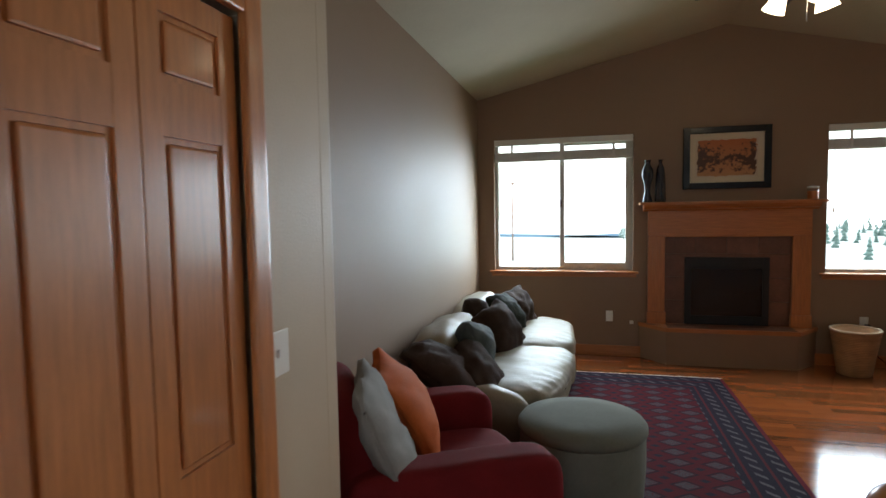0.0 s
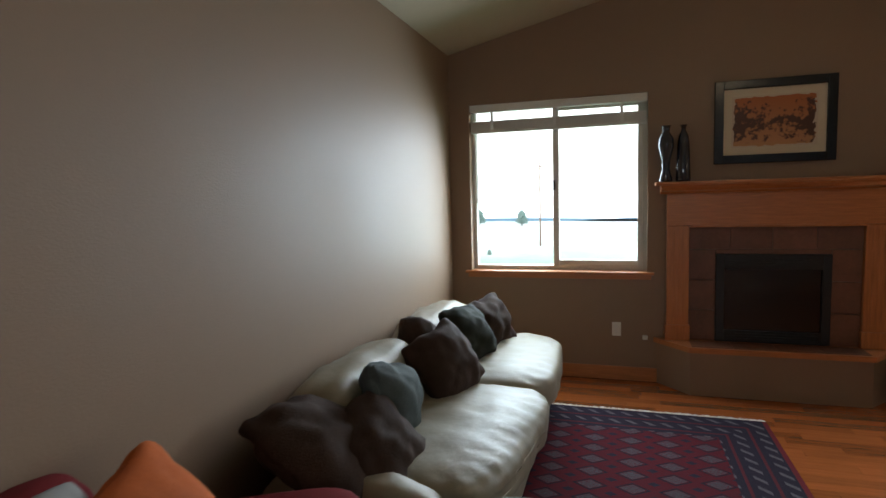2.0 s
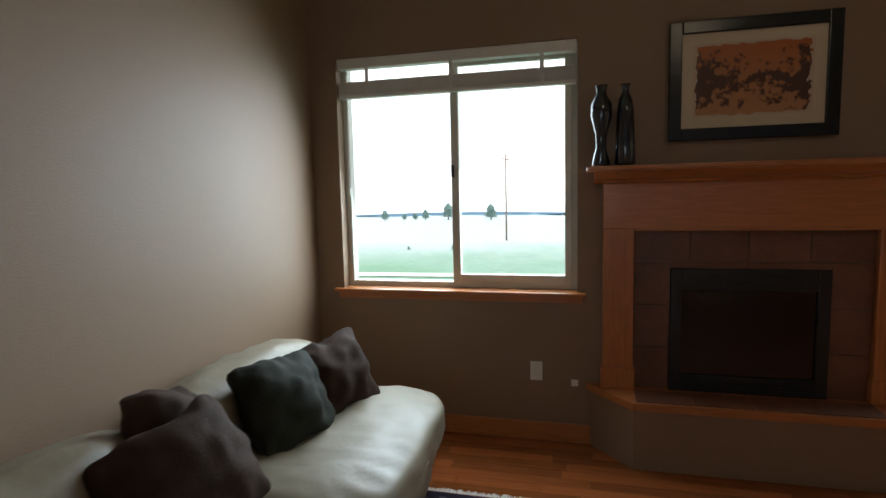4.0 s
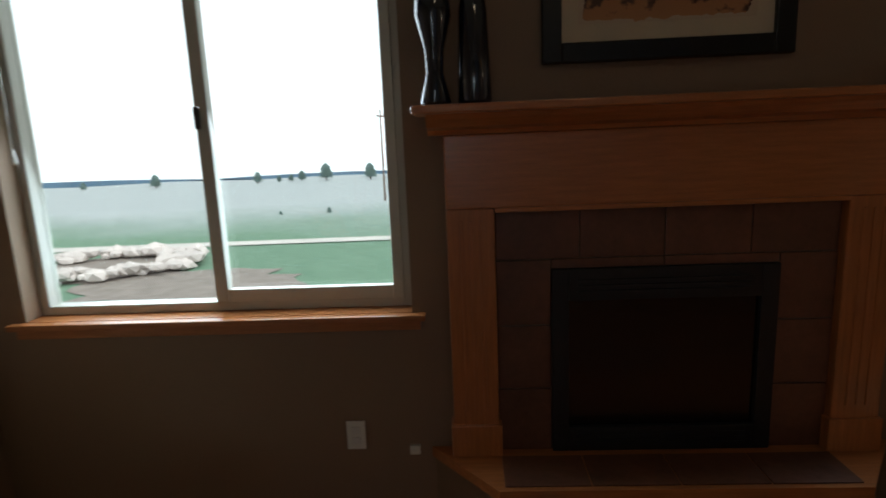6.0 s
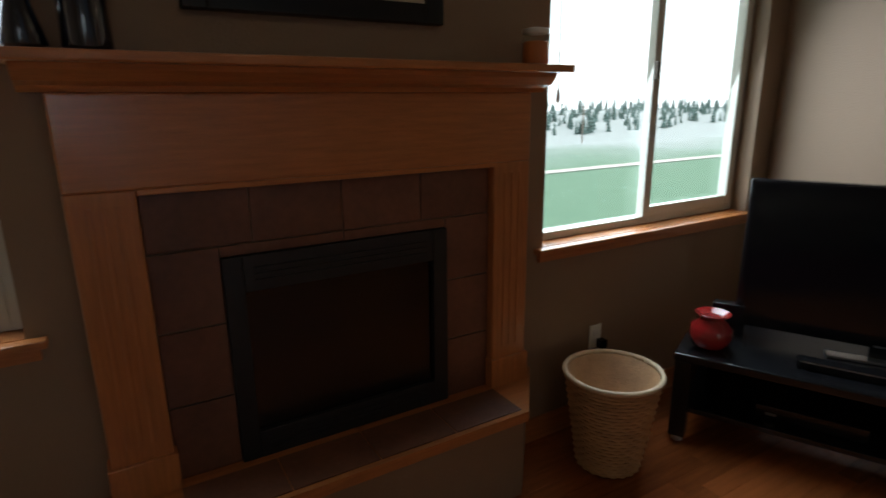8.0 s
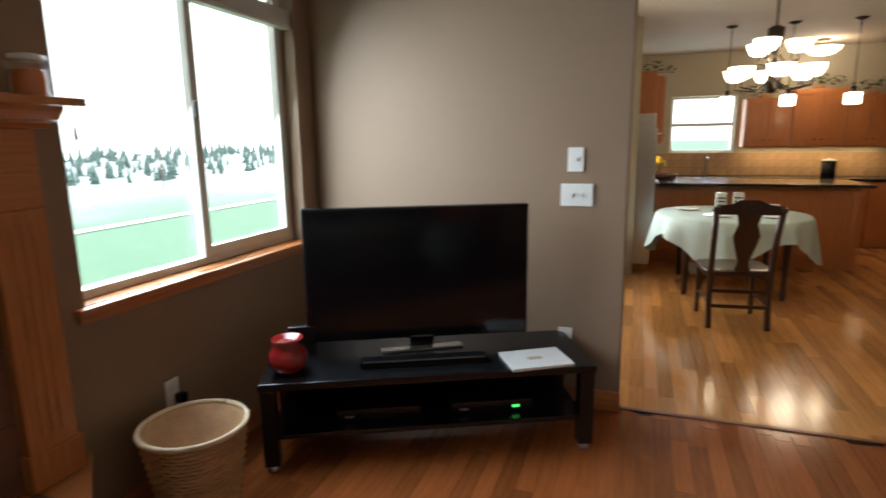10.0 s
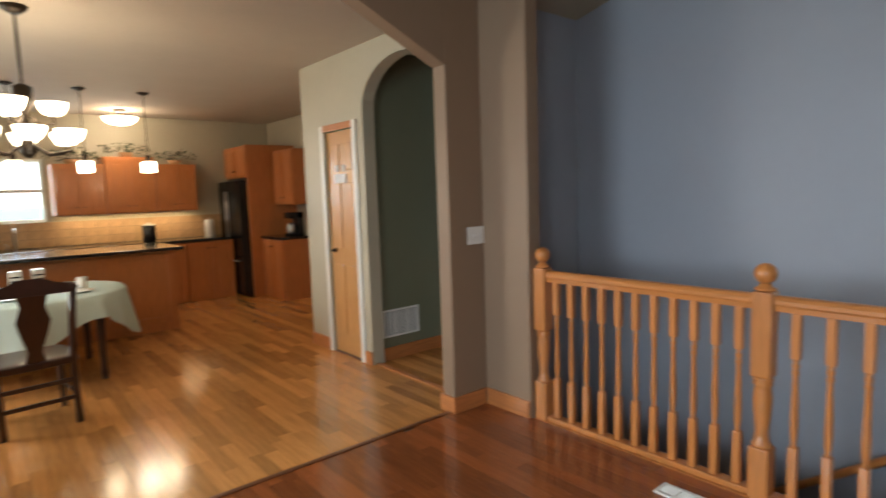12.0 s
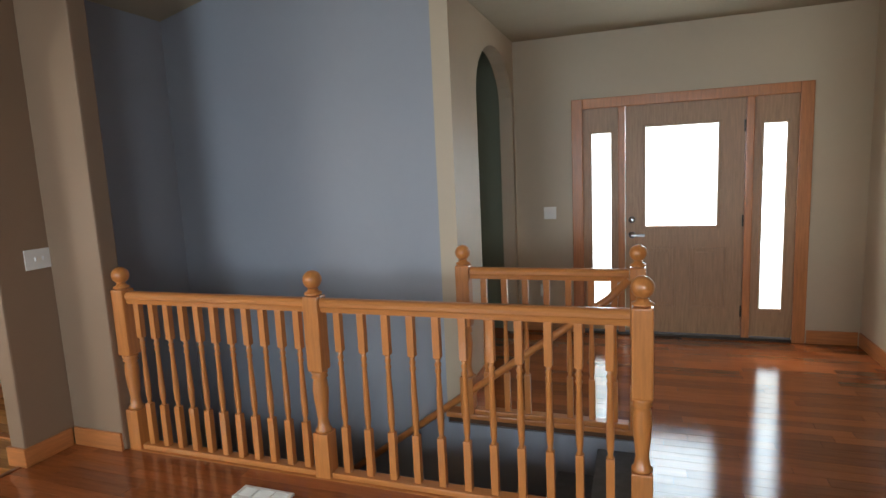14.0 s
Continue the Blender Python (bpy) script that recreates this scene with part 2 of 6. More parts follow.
def rug_material(w, h):
    """Dark red knotted rug: rows of pale lozenges in the field, navy border with stripes."""
    m, n, l = nodes_of("red_and_navy_knotted_wool", 0.95)
    co = n.new("ShaderNodeTexCoord")
    s = n.new("ShaderNodeSeparateXYZ")
    l.new(co.outputs["Object"], s.inputs[0])
    M = lambda op, a, b=0.0, c=0.0: math_node(n, l, op, a, b, c)
    x, y = s.outputs[0], s.outputs[1]
    dx = M("SUBTRACT", w / 2, M("ABSOLUTE", x))
    dy = M("SUBTRACT", h / 2, M("ABSOLUTE", y))
    edge = M("MINIMUM", dx, dy)
    # field lozenges
    fx = M("ABSOLUTE", M("SUBTRACT", M("FRACT", M("MULTIPLY", x, 4.6)), 0.5))
    fy = M("ABSOLUTE", M("SUBTRACT", M("FRACT", M("MULTIPLY", y, 6.6)), 0.5))
    d = M("ADD", fx, M("MULTIPLY", fy, 1.0))
    pale = M("MULTIPLY", M("LESS_THAN", d, 0.30), M("GREATER_THAN", M("PINGPONG", M("MULTIPLY", d, 9.0), 0.5), 0.13))
    ring = M("MULTIPLY", M("GREATER_THAN", d, 0.34), M("LESS_THAN", d, 0.43))
    small = M("GREATER_THAN", d, 0.84)
    field = mix_node(n, l, pale, (0.11, 0.004, 0.009), (0.085, 0.085, 0.095))
    field = mix_node(n, l, ring, field, (0.012, 0.010, 0.020))
    field = mix_node(n, l, small, field, (0.02, 0.015, 0.03))
    # border stripes and small figures
    fig = M("MULTIPLY", M("LESS_THAN", M("PINGPONG", M("MULTIPLY", M("ADD", x, y), 9.0), 0.5), 0.16), M("GREATER_THAN", M("PINGPONG", M("MULTIPLY", edge, 7.0), 0.5), 0.3))
    bord = mix_node(n, l, fig, (0.016, 0.014, 0.026), (0.12, 0.11, 0.12))
    line = M("LESS_THAN", M("PINGPONG", M("MULTIPLY", edge, 7.0), 0.5), 0.06)
    bord = mix_node(n, l, line, bord, (0.11, 0.012, 0.016))
    rim = M("LESS_THAN", dx, 0.03)
    bord = mix_node(n, l, rim, bord, (0.17, 0.012, 0.014))
    col = mix_node(n, l, M("LESS_THAN", edge, 0.34), field, bord)
    noi = n.new("ShaderNodeTexNoise")
    noi.inputs["Scale"].default_value = 140
    l.new(co.outputs["Object"], noi.inputs[0])
    col2 = mix_node(n, l, M("MULTIPLY", noi.outputs[0], 0.75), col, (0.03, 0.02, 0.025))
    p = n["Principled BSDF"]
    l.new(col2, p.inputs["Base Color"])
    p.inputs["Specular IOR Level"].default_value = 0.1
    bp = n.new("ShaderNodeBump")
    bp.inputs["Strength"].default_value, bp.inputs["Distance"].default_value = 0.6, 0.003
    l.new(noi.outputs[0], bp.inputs["Height"])
    l.new(bp.outputs[0], p.inputs["Normal"])
    return m


def meadow_material():
    """Green lawn near the house, pale dry grass with painted blue-grey haze on the slopes beyond the track."""
    m, n, l = nodes_of("lawn_and_hazy_dry_meadow", 0.95)
    co = n.new("ShaderNodeTexCoord")
    s = n.new("ShaderNodeSeparateXYZ")
    l.new(co.outputs["Object"], s.inputs[0])
    big = n.new("ShaderNodeTexNoise")
    big.inputs["Scale"].default_value, big.inputs["Detail"].default_value = 0.05, 8
    l.new(co.outputs["Object"], big.inputs[0])
    fine = n.new("ShaderNodeTexNoise")
    fine.inputs["Scale"].default_value, fine.inputs["Detail"].default_value = 1.2, 6
    l.new(co.outputs["Object"], fine.inputs[0])
    M = lambda op, a, b=0.0, c=0.0: math_node(n, l, op, a, b, c)
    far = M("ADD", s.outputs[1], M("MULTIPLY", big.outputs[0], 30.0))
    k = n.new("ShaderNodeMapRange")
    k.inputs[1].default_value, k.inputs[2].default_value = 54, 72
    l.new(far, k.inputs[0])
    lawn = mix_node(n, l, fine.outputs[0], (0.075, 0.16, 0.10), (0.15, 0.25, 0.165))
    # dry grass tones, with the blue-grey of haze mixed into them
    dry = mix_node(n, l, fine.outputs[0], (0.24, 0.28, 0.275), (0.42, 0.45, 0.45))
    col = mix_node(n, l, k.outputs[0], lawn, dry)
    l.new(col, n["Principled BSDF"].inputs["Base Color"])
    return m


def picture_material(w, h):
    """An abstract amber print with dark uneven shapes along its middle."""
    m, n, l = nodes_of("amber_abstract_print", 0.5)
    co = n.new("ShaderNodeTexCoord")
    s = n.new("ShaderNodeSeparateXYZ")
    l.new(co.outputs["Object"], s.inputs[0])
    M = lambda op, a, b=0.0, c=0.0: math_node(n, l, op, a, b, c)
    noi = n.new("ShaderNodeTexNoise")
    noi.inputs["Scale"].default_value, noi.inputs["Detail"].default_value = 26, 6
    l.new(co.outputs["Object"], noi.inputs[0])
    mid = M("ABSOLUTE", M("DIVIDE", s.outputs[2], h / 2))
    side = M("ABSOLUTE", M("DIVIDE", s.outputs[0], w / 2))
    low = M("DIVIDE", M("ADD", s.outputs[2], 0.02), h / 2)
    town = M("ADD", noi.outputs[0], M("MULTIPLY", M("MULTIPLY", side, side), 0.22))
    town = M("SUBTRACT", town, M("MULTIPLY", M("ABSOLUTE", low), 0.30))
    dark = M("MINIMUM", M("MAXIMUM", M("MULTIPLY", M("SUBTRACT", town, 0.40), 9.0), 0.0), 0.95)
    warm = mix_node(n, l, M("MULTIPLY", M("ADD", s.outputs[2], h / 2), 1.0 / h), (0.50, 0.24, 0.10), (0.42, 0.11, 0.02))
    edge = M("GREATER_THAN", M("ADD", M("MAXIMUM", mid, side), M("MULTIPLY", noi.outputs[0], 0.25)), 1.06)
    col = mix_node(n, l, dark, warm, (0.06, 0.018, 0.010))
    col = mix_node(n, l, edge, col, (0.58, 0.46, 0.34))
    l.new(col, n["Principled BSDF"].inputs["Base Color"])
    return m


# ---- builders ----


def bm_box(bm, x0, x1, y0, y1, z0, z1, bevel=0.0):
    r = bmesh.ops.create_cube(bm, size=1.0)
    for v in r["verts"]:
        v.co = Vector(((x0 + x1) / 2 + v.co.x * (x1 - x0), (y0 + y1) / 2 + v.co.y * (y1 - y0), (z0 + z1) / 2 + v.co.z * (z1 - z0)))
    if bevel:
        edges = list({e for v in r["verts"] for e in v.link_edges})
        bmesh.ops.bevel(bm, geom=edges, offset=bevel, segments=2, affect="EDGES", profile=0.6)
    return bm


def box(x0, x1, y0, y1, z0, z1, bevel=0.0):
    return bm_box(bmesh.new(), x0, x1, y0, y1, z0, z1, bevel)


def prism(points, axis, a, b):
    """A closed outline in the other two axes, drawn out along the axis from a to b."""
    bm = bmesh.new()
    put = {"x": lambda u, v, w: (w, u, v), "y": lambda u, v, w: (u, w, v), "z": lambda u, v, w: (u, v, w)}[axis]
    lo = [bm.verts.new(put(u, v, a)) for u, v in points]
    hi = [bm.verts.new(put(u, v, b)) for u, v in points]
    bm.faces.new(lo)
    bm.faces.new(hi)
    for i in range(len(points)):
        j = (i + 1) % len(points)
        bm.faces.new((lo[i], lo[j], hi[j], hi[i]))
    bmesh.ops.recalc_face_normals(bm, faces=bm.faces)
    return bm


def lathe(profile, seg=20, bm=None, at=(0, 0, 0)):
    """A turned shape from (radius, height) pairs, with its ends closed."""
    bm = bm or bmesh.new()
    rings = []
    for r, z in profile:
        rings.append([bm.verts.new((at[0] + r * math.cos(2 * math.pi * i / seg), at[1] + r * math.sin(2 * math.pi * i / seg), at[2] + z)) for i in range(seg)])
    for a, b in zip(rings, rings[1:]):
        for i in range(seg):
            f = bm.faces.new((a[i], a[(i + 1) % seg], b[(i + 1) % seg], b[i]))
            f.smooth = True
    bm.faces.new(rings[0][::-1])
    bm.faces.new(rings[-1])
    return bm


def puff(sx, sy, sz, power=3.2, wrinkle=0.012, seed=0, cuts=14, pinch=0.0):
    """A stuffed shape: a rounded block with dents and soft folds; pinch draws the corners out as on a scatter cushion."""
    bm = bmesh.new()
    bmesh.ops.create_cube(bm, size=2.0)
    bmesh.ops.subdivide_edges(bm, edges=bm.edges[:], cuts=cuts, use_grid_fill=True)
    for v in bm.verts:
        c = v.co.copy()
        r = (abs(c.x) ** power + abs(c.y) ** power + abs(c.z) ** power) ** (1 / power)
        c = c / r
        if pinch:
            e = max(abs(v.co.x), abs(v.co.y))
            c.z *= max(0.06, (1 - abs(v.co.x) ** 3) * (1 - abs(v.co.y) ** 3)) ** 0.5
            rim = (abs(v.co.x) ** 7 + abs(v.co.y) ** 7) ** (1 / 7) / max(abs(v.co.x), abs(v.co.y), 0.001)
            c.x = v.co.x / rim * (1 - 0.06 * (1 - abs(v.co.y) ** 2))
            c.y = v.co.y / rim * (1 - 0.06 * (1 - abs(v.co.x) ** 2))
        w = Vector((c.x * sx / 2, c.y * sy / 2, c.z * sz / 2))
        k = noise.noise(w * 7 + Vector((seed * 3.1, seed * 1.7, 0))) + 0.5 * noise.noise(w * 17 + Vector((seed, 5, 1)))
        n = c.normalized()
        v.co = w + n * k * wrinkle
    for f in bm.faces:
        f.smooth = True
    return bm


def place(bm, m):
    bmesh.ops.transform(bm, matrix=m, verts=bm.verts)
    return bm


def obj(name, bm, material):
    me = bpy.data.meshes.new(name)
    bm.to_mesh(me)
    bm.free()
    me.materials.append(material)
    return new(name, me)


def part(name, bm, material, parent, label=""):
    ob = obj(name, bm, material)
    ob.parent = parent
    return tagged(ob, label)


def thing(name, m, label, category, group=""):
    ob = new(name)
    ob.matrix_world = m
    return tagged(ob, label, category, group)


def setting(name, bm, material, label="", category=""):
    return tagged(obj(name, bm, material), label, category or name.split("_")[0], kind="structure")


def tube(points, radius, seg=8):
    bm = bmesh.new()
    rings = []
    for i, p in enumerate(points):
        p = Vector(p)
        d = (Vector(points[min(i + 1, len(points) - 1)]) - Vector(points[max(i - 1, 0)])).normalized()
        u = d.orthogonal().normalized() if abs(d.z) > 0.95 else d.cross(Vector((0, 0, 1))).normalized()
        v = d.cross(u)
        rings.append([bm.verts.new(p + radius * (math.cos(2 * math.pi * k / seg) * u + math.sin(2 * math.pi * k / seg) * v)) for k in range(seg)])
    for a, b in zip(rings, rings[1:]):
        for i in range(seg):
            f = bm.faces.new((a[i], a[(i + 1) % seg], b[(i + 1) % seg], b[i]))
            f.smooth = True
    bm.faces.new(rings[0][::-1])
    bm.faces.new(rings[-1])
    bmesh.ops.recalc_face_normals(bm, faces=bm.faces)
    return bm


# ---- structure ----
LX, RX, FY = -0.65, 4.39, 5.92          # left wall, opening wall, fireplace wall
RIDGE, EAVE, RIDGE_Z = 1.87, 2.79, 3.38
YB = -0.25                               # stairwell back wall
KC, EC = 2.72, 2.74                      # kitchen and entry ceilings
AX = 2.15                                # arch wall of the entry
WIN = ((-0.47, 1.00), (2.78, 4.23))
WZ0, WZ1 = 0.90, 2.35

# fireplace wall with two window openings and a gable top
w = bmesh.new()
for x0, x1, z0, z1 in ((LX - 0.15, WIN[0][0], 0, WZ1), (WIN[0][1], WIN[1][0], 0, WZ1), (WIN[1][1], RX + 0.12, 0, WZ1),
                       (WIN[0][0], WIN[0][1], 0, WZ0), (WIN[1][0], WIN[1][1], 0, WZ0)):
    bm_box(w, x0, x1, FY, FY + 0.16, z0, z1)
g = prism([(LX - 0.15, WZ1), (RX + 0.12, WZ1), (RX + 0.12, EAVE), (RIDGE, RIDGE_Z + 0.1), (LX - 0.15, EAVE)], "y", FY, FY + 0.16)
me = bpy.data.meshes.new("tmp")
g.to_mesh(me)
g.free()
w.from_mesh(me)
setting("wall_north", w, WALL, "taupe painted drywall with two window openings")
setting("wall_west", box(LX - 0.15, LX, -0.03, FY, 0, EAVE + 0.02), WALL, "long taupe painted drywall behind the sofa")
setting("wall_west_entry", box(-0.84, -0.69, -2.30, -0.03, 0, EC), PALE, "pale painted entry wall")

# opening wall: solid beside the television, header with cut corners over the opening
OY0, OY1, OZ = 1.12, 4.09, 2.62
setting("wall_east", box(RX, RX + 0.12, OY1, FY, 0, EAVE, 0.012), WALL, "taupe painted wall behind the television")
setting("wall_east_post", box(RX, RX + 0.12, 0.70, OY0, 0, EAVE, 0.012), WALL, "taupe painted wall end between kitchen and stairwell")
hdr = prism([(OY0, 2.29), (OY0 + 0.72, OZ), (OY1 - 0.72, OZ), (OY1, 2.29), (OY1, EAVE + 0.02), (OY0, EAVE + 0.02)], "x", RX, RX + 0.12)
setting("wall_east_header", hdr, WALL, "header with cut corners over the kitchen opening")
setting("wall_stub", box(3.98, RX, 0.70, 0.82, 0, EAVE + 0.2, 0.012), WALL, "short taupe wall end beside the stair railing")

# vaulted ceiling and its end over the entry
vault = prism([(LX - 0.15, EAVE - 0.035), (RIDGE, RIDGE_Z), (RX + 0.12, EAVE - 0.035), (RX + 0.12, EAVE + 0.12), (RIDGE, RIDGE_Z + 0.15), (LX - 0.15, EAVE + 0.12)], "y", YB - 0.12, FY + 0.16)
setting("ceiling_living", vault, CEIL, "cream painted vaulted ceiling")
gable = prism([(-0.84, EC + 0.001), (AX + 0.12, EC + 0.001), (AX + 0.12, RIDGE_Z + 0.02), (RIDGE, RIDGE_Z + 0.1), (-0.84, EAVE + 0.1)], "y", YB - 0.12, YB)
setting("wall_gable", gable, PALE, "taupe wall above the entry ceiling line")
setting("ceiling_entry", box(-0.84, 5.9, -2.45, YB - 0.12, EC, EC + 0.1), CEIL, "cream flat ceiling of the entry")
setting("ceiling_kitchen", box(RX + 0.12, 11.1, -0.6, 6.3, KC, KC + 0.1), KCEIL, "warm white flat kitchen ceiling")

# closet beside the entry
setting("wall_closet_end", box(LX, -0.26, 1.29, 1.37, 0, EAVE + 0.05, 0.008), PALE, "pale closet end wall")
setting("wall_closet_front", box(-0.34, -0.26, 0.95, 1.29, 0, EAVE + 0.1), PALE, "pale painted wall with a light switch")
setting("wall_closet_head", box(-0.34, -0.26, -0.03, 0.95, 2.06, EAVE + 0.1), PALE, "pale painted wall above the closet doors")
setting("wall_closet_side", box(LX - 0.15, -0.34, -0.13, -0.03, 0, EAVE + 0.05), PALE, "pale closet side wall")
setting("wall_closet_jamb", box(-0.34, -0.26, -0.13, 0.24, 0, 2.06), PALE, "pale wall beside the closet doors")

# entry: front wall, arch wall, stairwell wall
DX0, DX1, DZ = -0.20, 1.53, 2.09
fw = bmesh.new()
bm_box(fw, -0.84, DX0, -2.30, -2.15, 0, EC)
bm_box(fw, DX1, AX + 0.12, -2.30, -2.15, 0, EC)
setting("wall_hall_south", box(AX + 0.121, 5.9, -2.30, -2.15, 0, EC), GREEN, "olive green painted end of the hall")
bm_box(fw, DX0, DX1, -2.30, -2.15, DZ, EC)
setting("wall_front", fw, PALE, "pale painted wall around the front door")


def arch_outline(a0, a1, spring, rise, top):
    """The outline of a wall from a0 to a1 above an arched opening."""
    pts = [(a0, top), (a0, spring)]
    for i in range(1, 16):
        q = math.pi * i / 16
        pts.append(((a0 + a1) / 2 - (a1 - a0) / 2 * math.cos(q), spring + rise * math.sin(q)))
    return pts + [(a1, spring), (a1, top)]


def joined(*bms):
    out = bmesh.new()
    for b in bms:
        t = bpy.data.meshes.new("tmp")
        b.to_mesh(t)
        b.free()
        out.from_mesh(t)
        bpy.data.meshes.remove(t)
    return out



setting("wall_arch_entry", joined(box(AX, AX + 0.12, -0.84, YB, 0, EC), box(AX, AX + 0.12, -2.15, -2.06, 0, EC), prism(arch_outline(-2.06, -0.84, 2.15, 0.42, EC), "x", AX, AX + 0.12)), PALE, "pale wall with an arched opening to the hall")
setting("wall_stairwell", prism([(AX + 0.12, -2.6), (RX + 0.12, -2.6), (RX + 0.12, EAVE + 0.03), (AX + 0.12, RIDGE_Z)], "y", YB - 0.12, YB), BLUE, "tall grey painted stairwell wall")
setting("wall_stairwell_lower", box(0.6, AX + 0.12, YB - 0.12, YB, -2.6, -0.121), BLUE, "grey painted wall under the landing")
setting("wall_stairwell_end", box(RX, RX + 0.12, YB, 0.70, -2.6, EAVE), BLUE, "grey painted end of the stairwell")
setting("wall_stairwell_front", box(0.9, RX, 0.69, 0.79, -2.6, -0.031), BLUE, "grey painted wall under the railing")
setting("wall_stairwell_foot", box(0.55, 0.995, YB, 0.69, -2.6, -0.121), BLUE)

# hall behind the two arches
setting("wall_hall", box(5.74, 5.86, -2.3, 0.80, 0, KC), GREEN, "olive green painted hall wall")
setting("wall_hall_north", box(RX + 0.12, 4.62, 0.8, 0.92, 0, KC), CREAM)

# kitchen
KY = 0.92
ak = joined(prism(arch_outline(4.62, 5.70, 2.20, 0.36, KC), "y", KY - 0.12, KY), box(5.70, 5.83, KY - 0.12, KY, 0, KC), box(6.40, 6.80, KY - 0.12, KY, 0, KC), box(5.83, 6.40, KY - 0.12, KY, 2.10, KC))
setting("wall_pantry", ak, CREAM, "cream kitchen wall with an arched opening and a pantry door")
setting("wall_pantry_side", box(6.68, 6.80, -0.5, KY - 0.12, 0, KC), CREAM)
setting("wall_kitchen_south", box(6.68, 11.1, -0.6, -0.45, 0, KC), CREAM, "cream kitchen wall behind the refrigerator")
ke = joined(box(10.85, 11.0, -0.6, 2.72, 0, KC), box(10.85, 11.0, 3.62, 4.3, 0, KC), box(10.85, 11.0, 2.72, 3.62, 0, 1.26), box(10.85, 11.0, 2.72, 3.62, 2.10, KC))
setting("wall_kitchen_east", ke, CREAM, "cream kitchen wall with a window over the sink")
setting("wall_kitchen_north", box(7.98, 11.0, 4.16, 4.30, 0, KC), CREAM)

# bay: slanting wall with a window, then closing walls
BAY = pose(7.98, 4.16, 0, 0, 0, 131)      # x runs along the slanting wall, away from the kitchen
BW0, BW1, BZ0, BZ1 = 0.26, 1.70, 0.72, 2.12
bay = joined(box(0, BW0, -0.14, 0, 0, KC), box(BW1, 1.9, -0.14, 0, 0, KC), box(BW0, BW1, -0.14, 0, 0, BZ0), box(BW0, BW1, -0.14, 0, BZ1, KC))
setting("wall_bay", place(bay, BAY @ Matrix.Scale(-1, 4, (0, 1, 0))), CREAM, "cream slanting bay wall with a window")
setting("wall_bay_north", box(RX + 0.12, 6.8, 5.55, 5.7, 0, KC), CREAM)

# floors and outdoor ground
setting("floor_base", joined(box(LX - 0.15, RX + 0.06, 0.79, FY + 0.1, -0.12, -0.012), box(-0.84, 0.98, -2.4, 0.79, -0.12, -0.012), box(0.98, 5.8, -2.4, YB - 0.02, -0.12, -0.012), box(RX + 0.06, 11.0, 0.69, 6.0, -0.12, -0.012), box(RX + 0.06, 11.0, -0.6, 0.69, -0.12, -0.012)), mat("dark_floor_joint", (0.10, 0.04, 0.015), 0.6, vary=0.1), "dark joints under the oak boards")


def ground_height(x, y):
    """Level lawn, a low rise past the track, a hollow, and a dry hill whose crest stands against the sky."""
    z = -4.0
    if y > 44:
        z += 0.35 * math.sin(math.pi * min(1.0, (y - 44) / 20))
    if y > 56:
        z -= 7.5 * (0.5 - 0.5 * math.cos(math.pi * min(1.0, (y - 56) / 50)))
    if y > 115:
        z += 2.8 * (0.5 - 0.5 * math.cos(math.pi * min(1.0, (y - 115) / 80)))
    z -= max(0.0, y - 215) * 0.1
    z += 0.7 * noise.noise(Vector((x / 34, y / 34, 0))) * max(0.0, min(1, (y - 46) / 40))
    return z + min(6.0, max(0.0, x - 40) * 0.045 * max(0.0, min(1.0, (y - 70) / 110)))


gm = bmesh.new()
xs = [-1500, -900, -500, -300, -200, -150, -110, -80, -60, -45, -30, -20, -10, 0, 10, 20, 30, 45, 60, 80, 110, 150, 200, 300, 500, 900, 1500]
ys = [-1200, -400, -100, -30, 6, 15, 25, 35, 40, 44, 47, 50, 53, 56, 60, 66, 72, 80, 90, 100, 110, 120, 135, 150, 165, 180, 195, 215, 240, 280, 360, 500, 800, 1500]
grid = [[gm.verts.new((x, y, ground_height(x, y) - (0.25 if y < 6 else 0))) for x in xs] for y in ys]
for r0, r1 in zip(grid, grid[1:]):
    for i in range(len(xs) - 1):
        f = gm.faces.new((r0[i], r0[i + 1], r1[i + 1], r1[i]))
        f.smooth = True
ground = setting("ground", gm, meadow_material(), "green lawn running into dry grass hills paled by painted haze", "ground")


def strip(y0, width, lift, x0=-200, x1=200):
    bm = bmesh.new()
    prev = None
    for i in range(41):
        x = x0 + (x1 - x0) * i / 40
        yc = y0 + 1.5 * math.sin(x / 60)
        a = bm.verts.new((x, yc - width / 2, ground_height(x, yc - width / 2) + lift))
        b = bm.verts.new((x, yc + width / 2, ground_height(x, yc + width / 2) + lift))
        if prev:
            bm.faces.new((prev[0], a, b, prev[1]))
        prev = (a, b)
    return bm


setting("road", strip(37.6, 1.5, 0.06), ROAD, "pale gravel track across the meadow")
soil = bmesh.new()
bmesh.ops.create_circle(soil, cap_ends=True, segments=28, radius=1)
for v in soil.verts:
    k = 1 + 0.45 * noise.noise(v.co * 3)
    v.co = Vector((-11.2 + v.co.x * 5.0 * k, 27.0 + v.co.y * 2.9 * k, -3.96))
ring_soil = bmesh.new()
bmesh.ops.create_circle(ring_soil, cap_ends=True, segments=28, radius=1)
for v in ring_soil.verts:
    k = 1 + 0.12 * noise.noise(v.co * 3 + Vector((4, 1, 0)))
    v.co = Vector((-17.2 + v.co.x * 4.6 * k, 31.0 + v.co.y * 3.3 * k, -3.97))
setting("soil_ring", ring_soil, SOIL, "bare soil inside the ring of stones", "soil")
setting("soil_patch", soil, SOIL, "bare brown soil in the lawn", "soil")
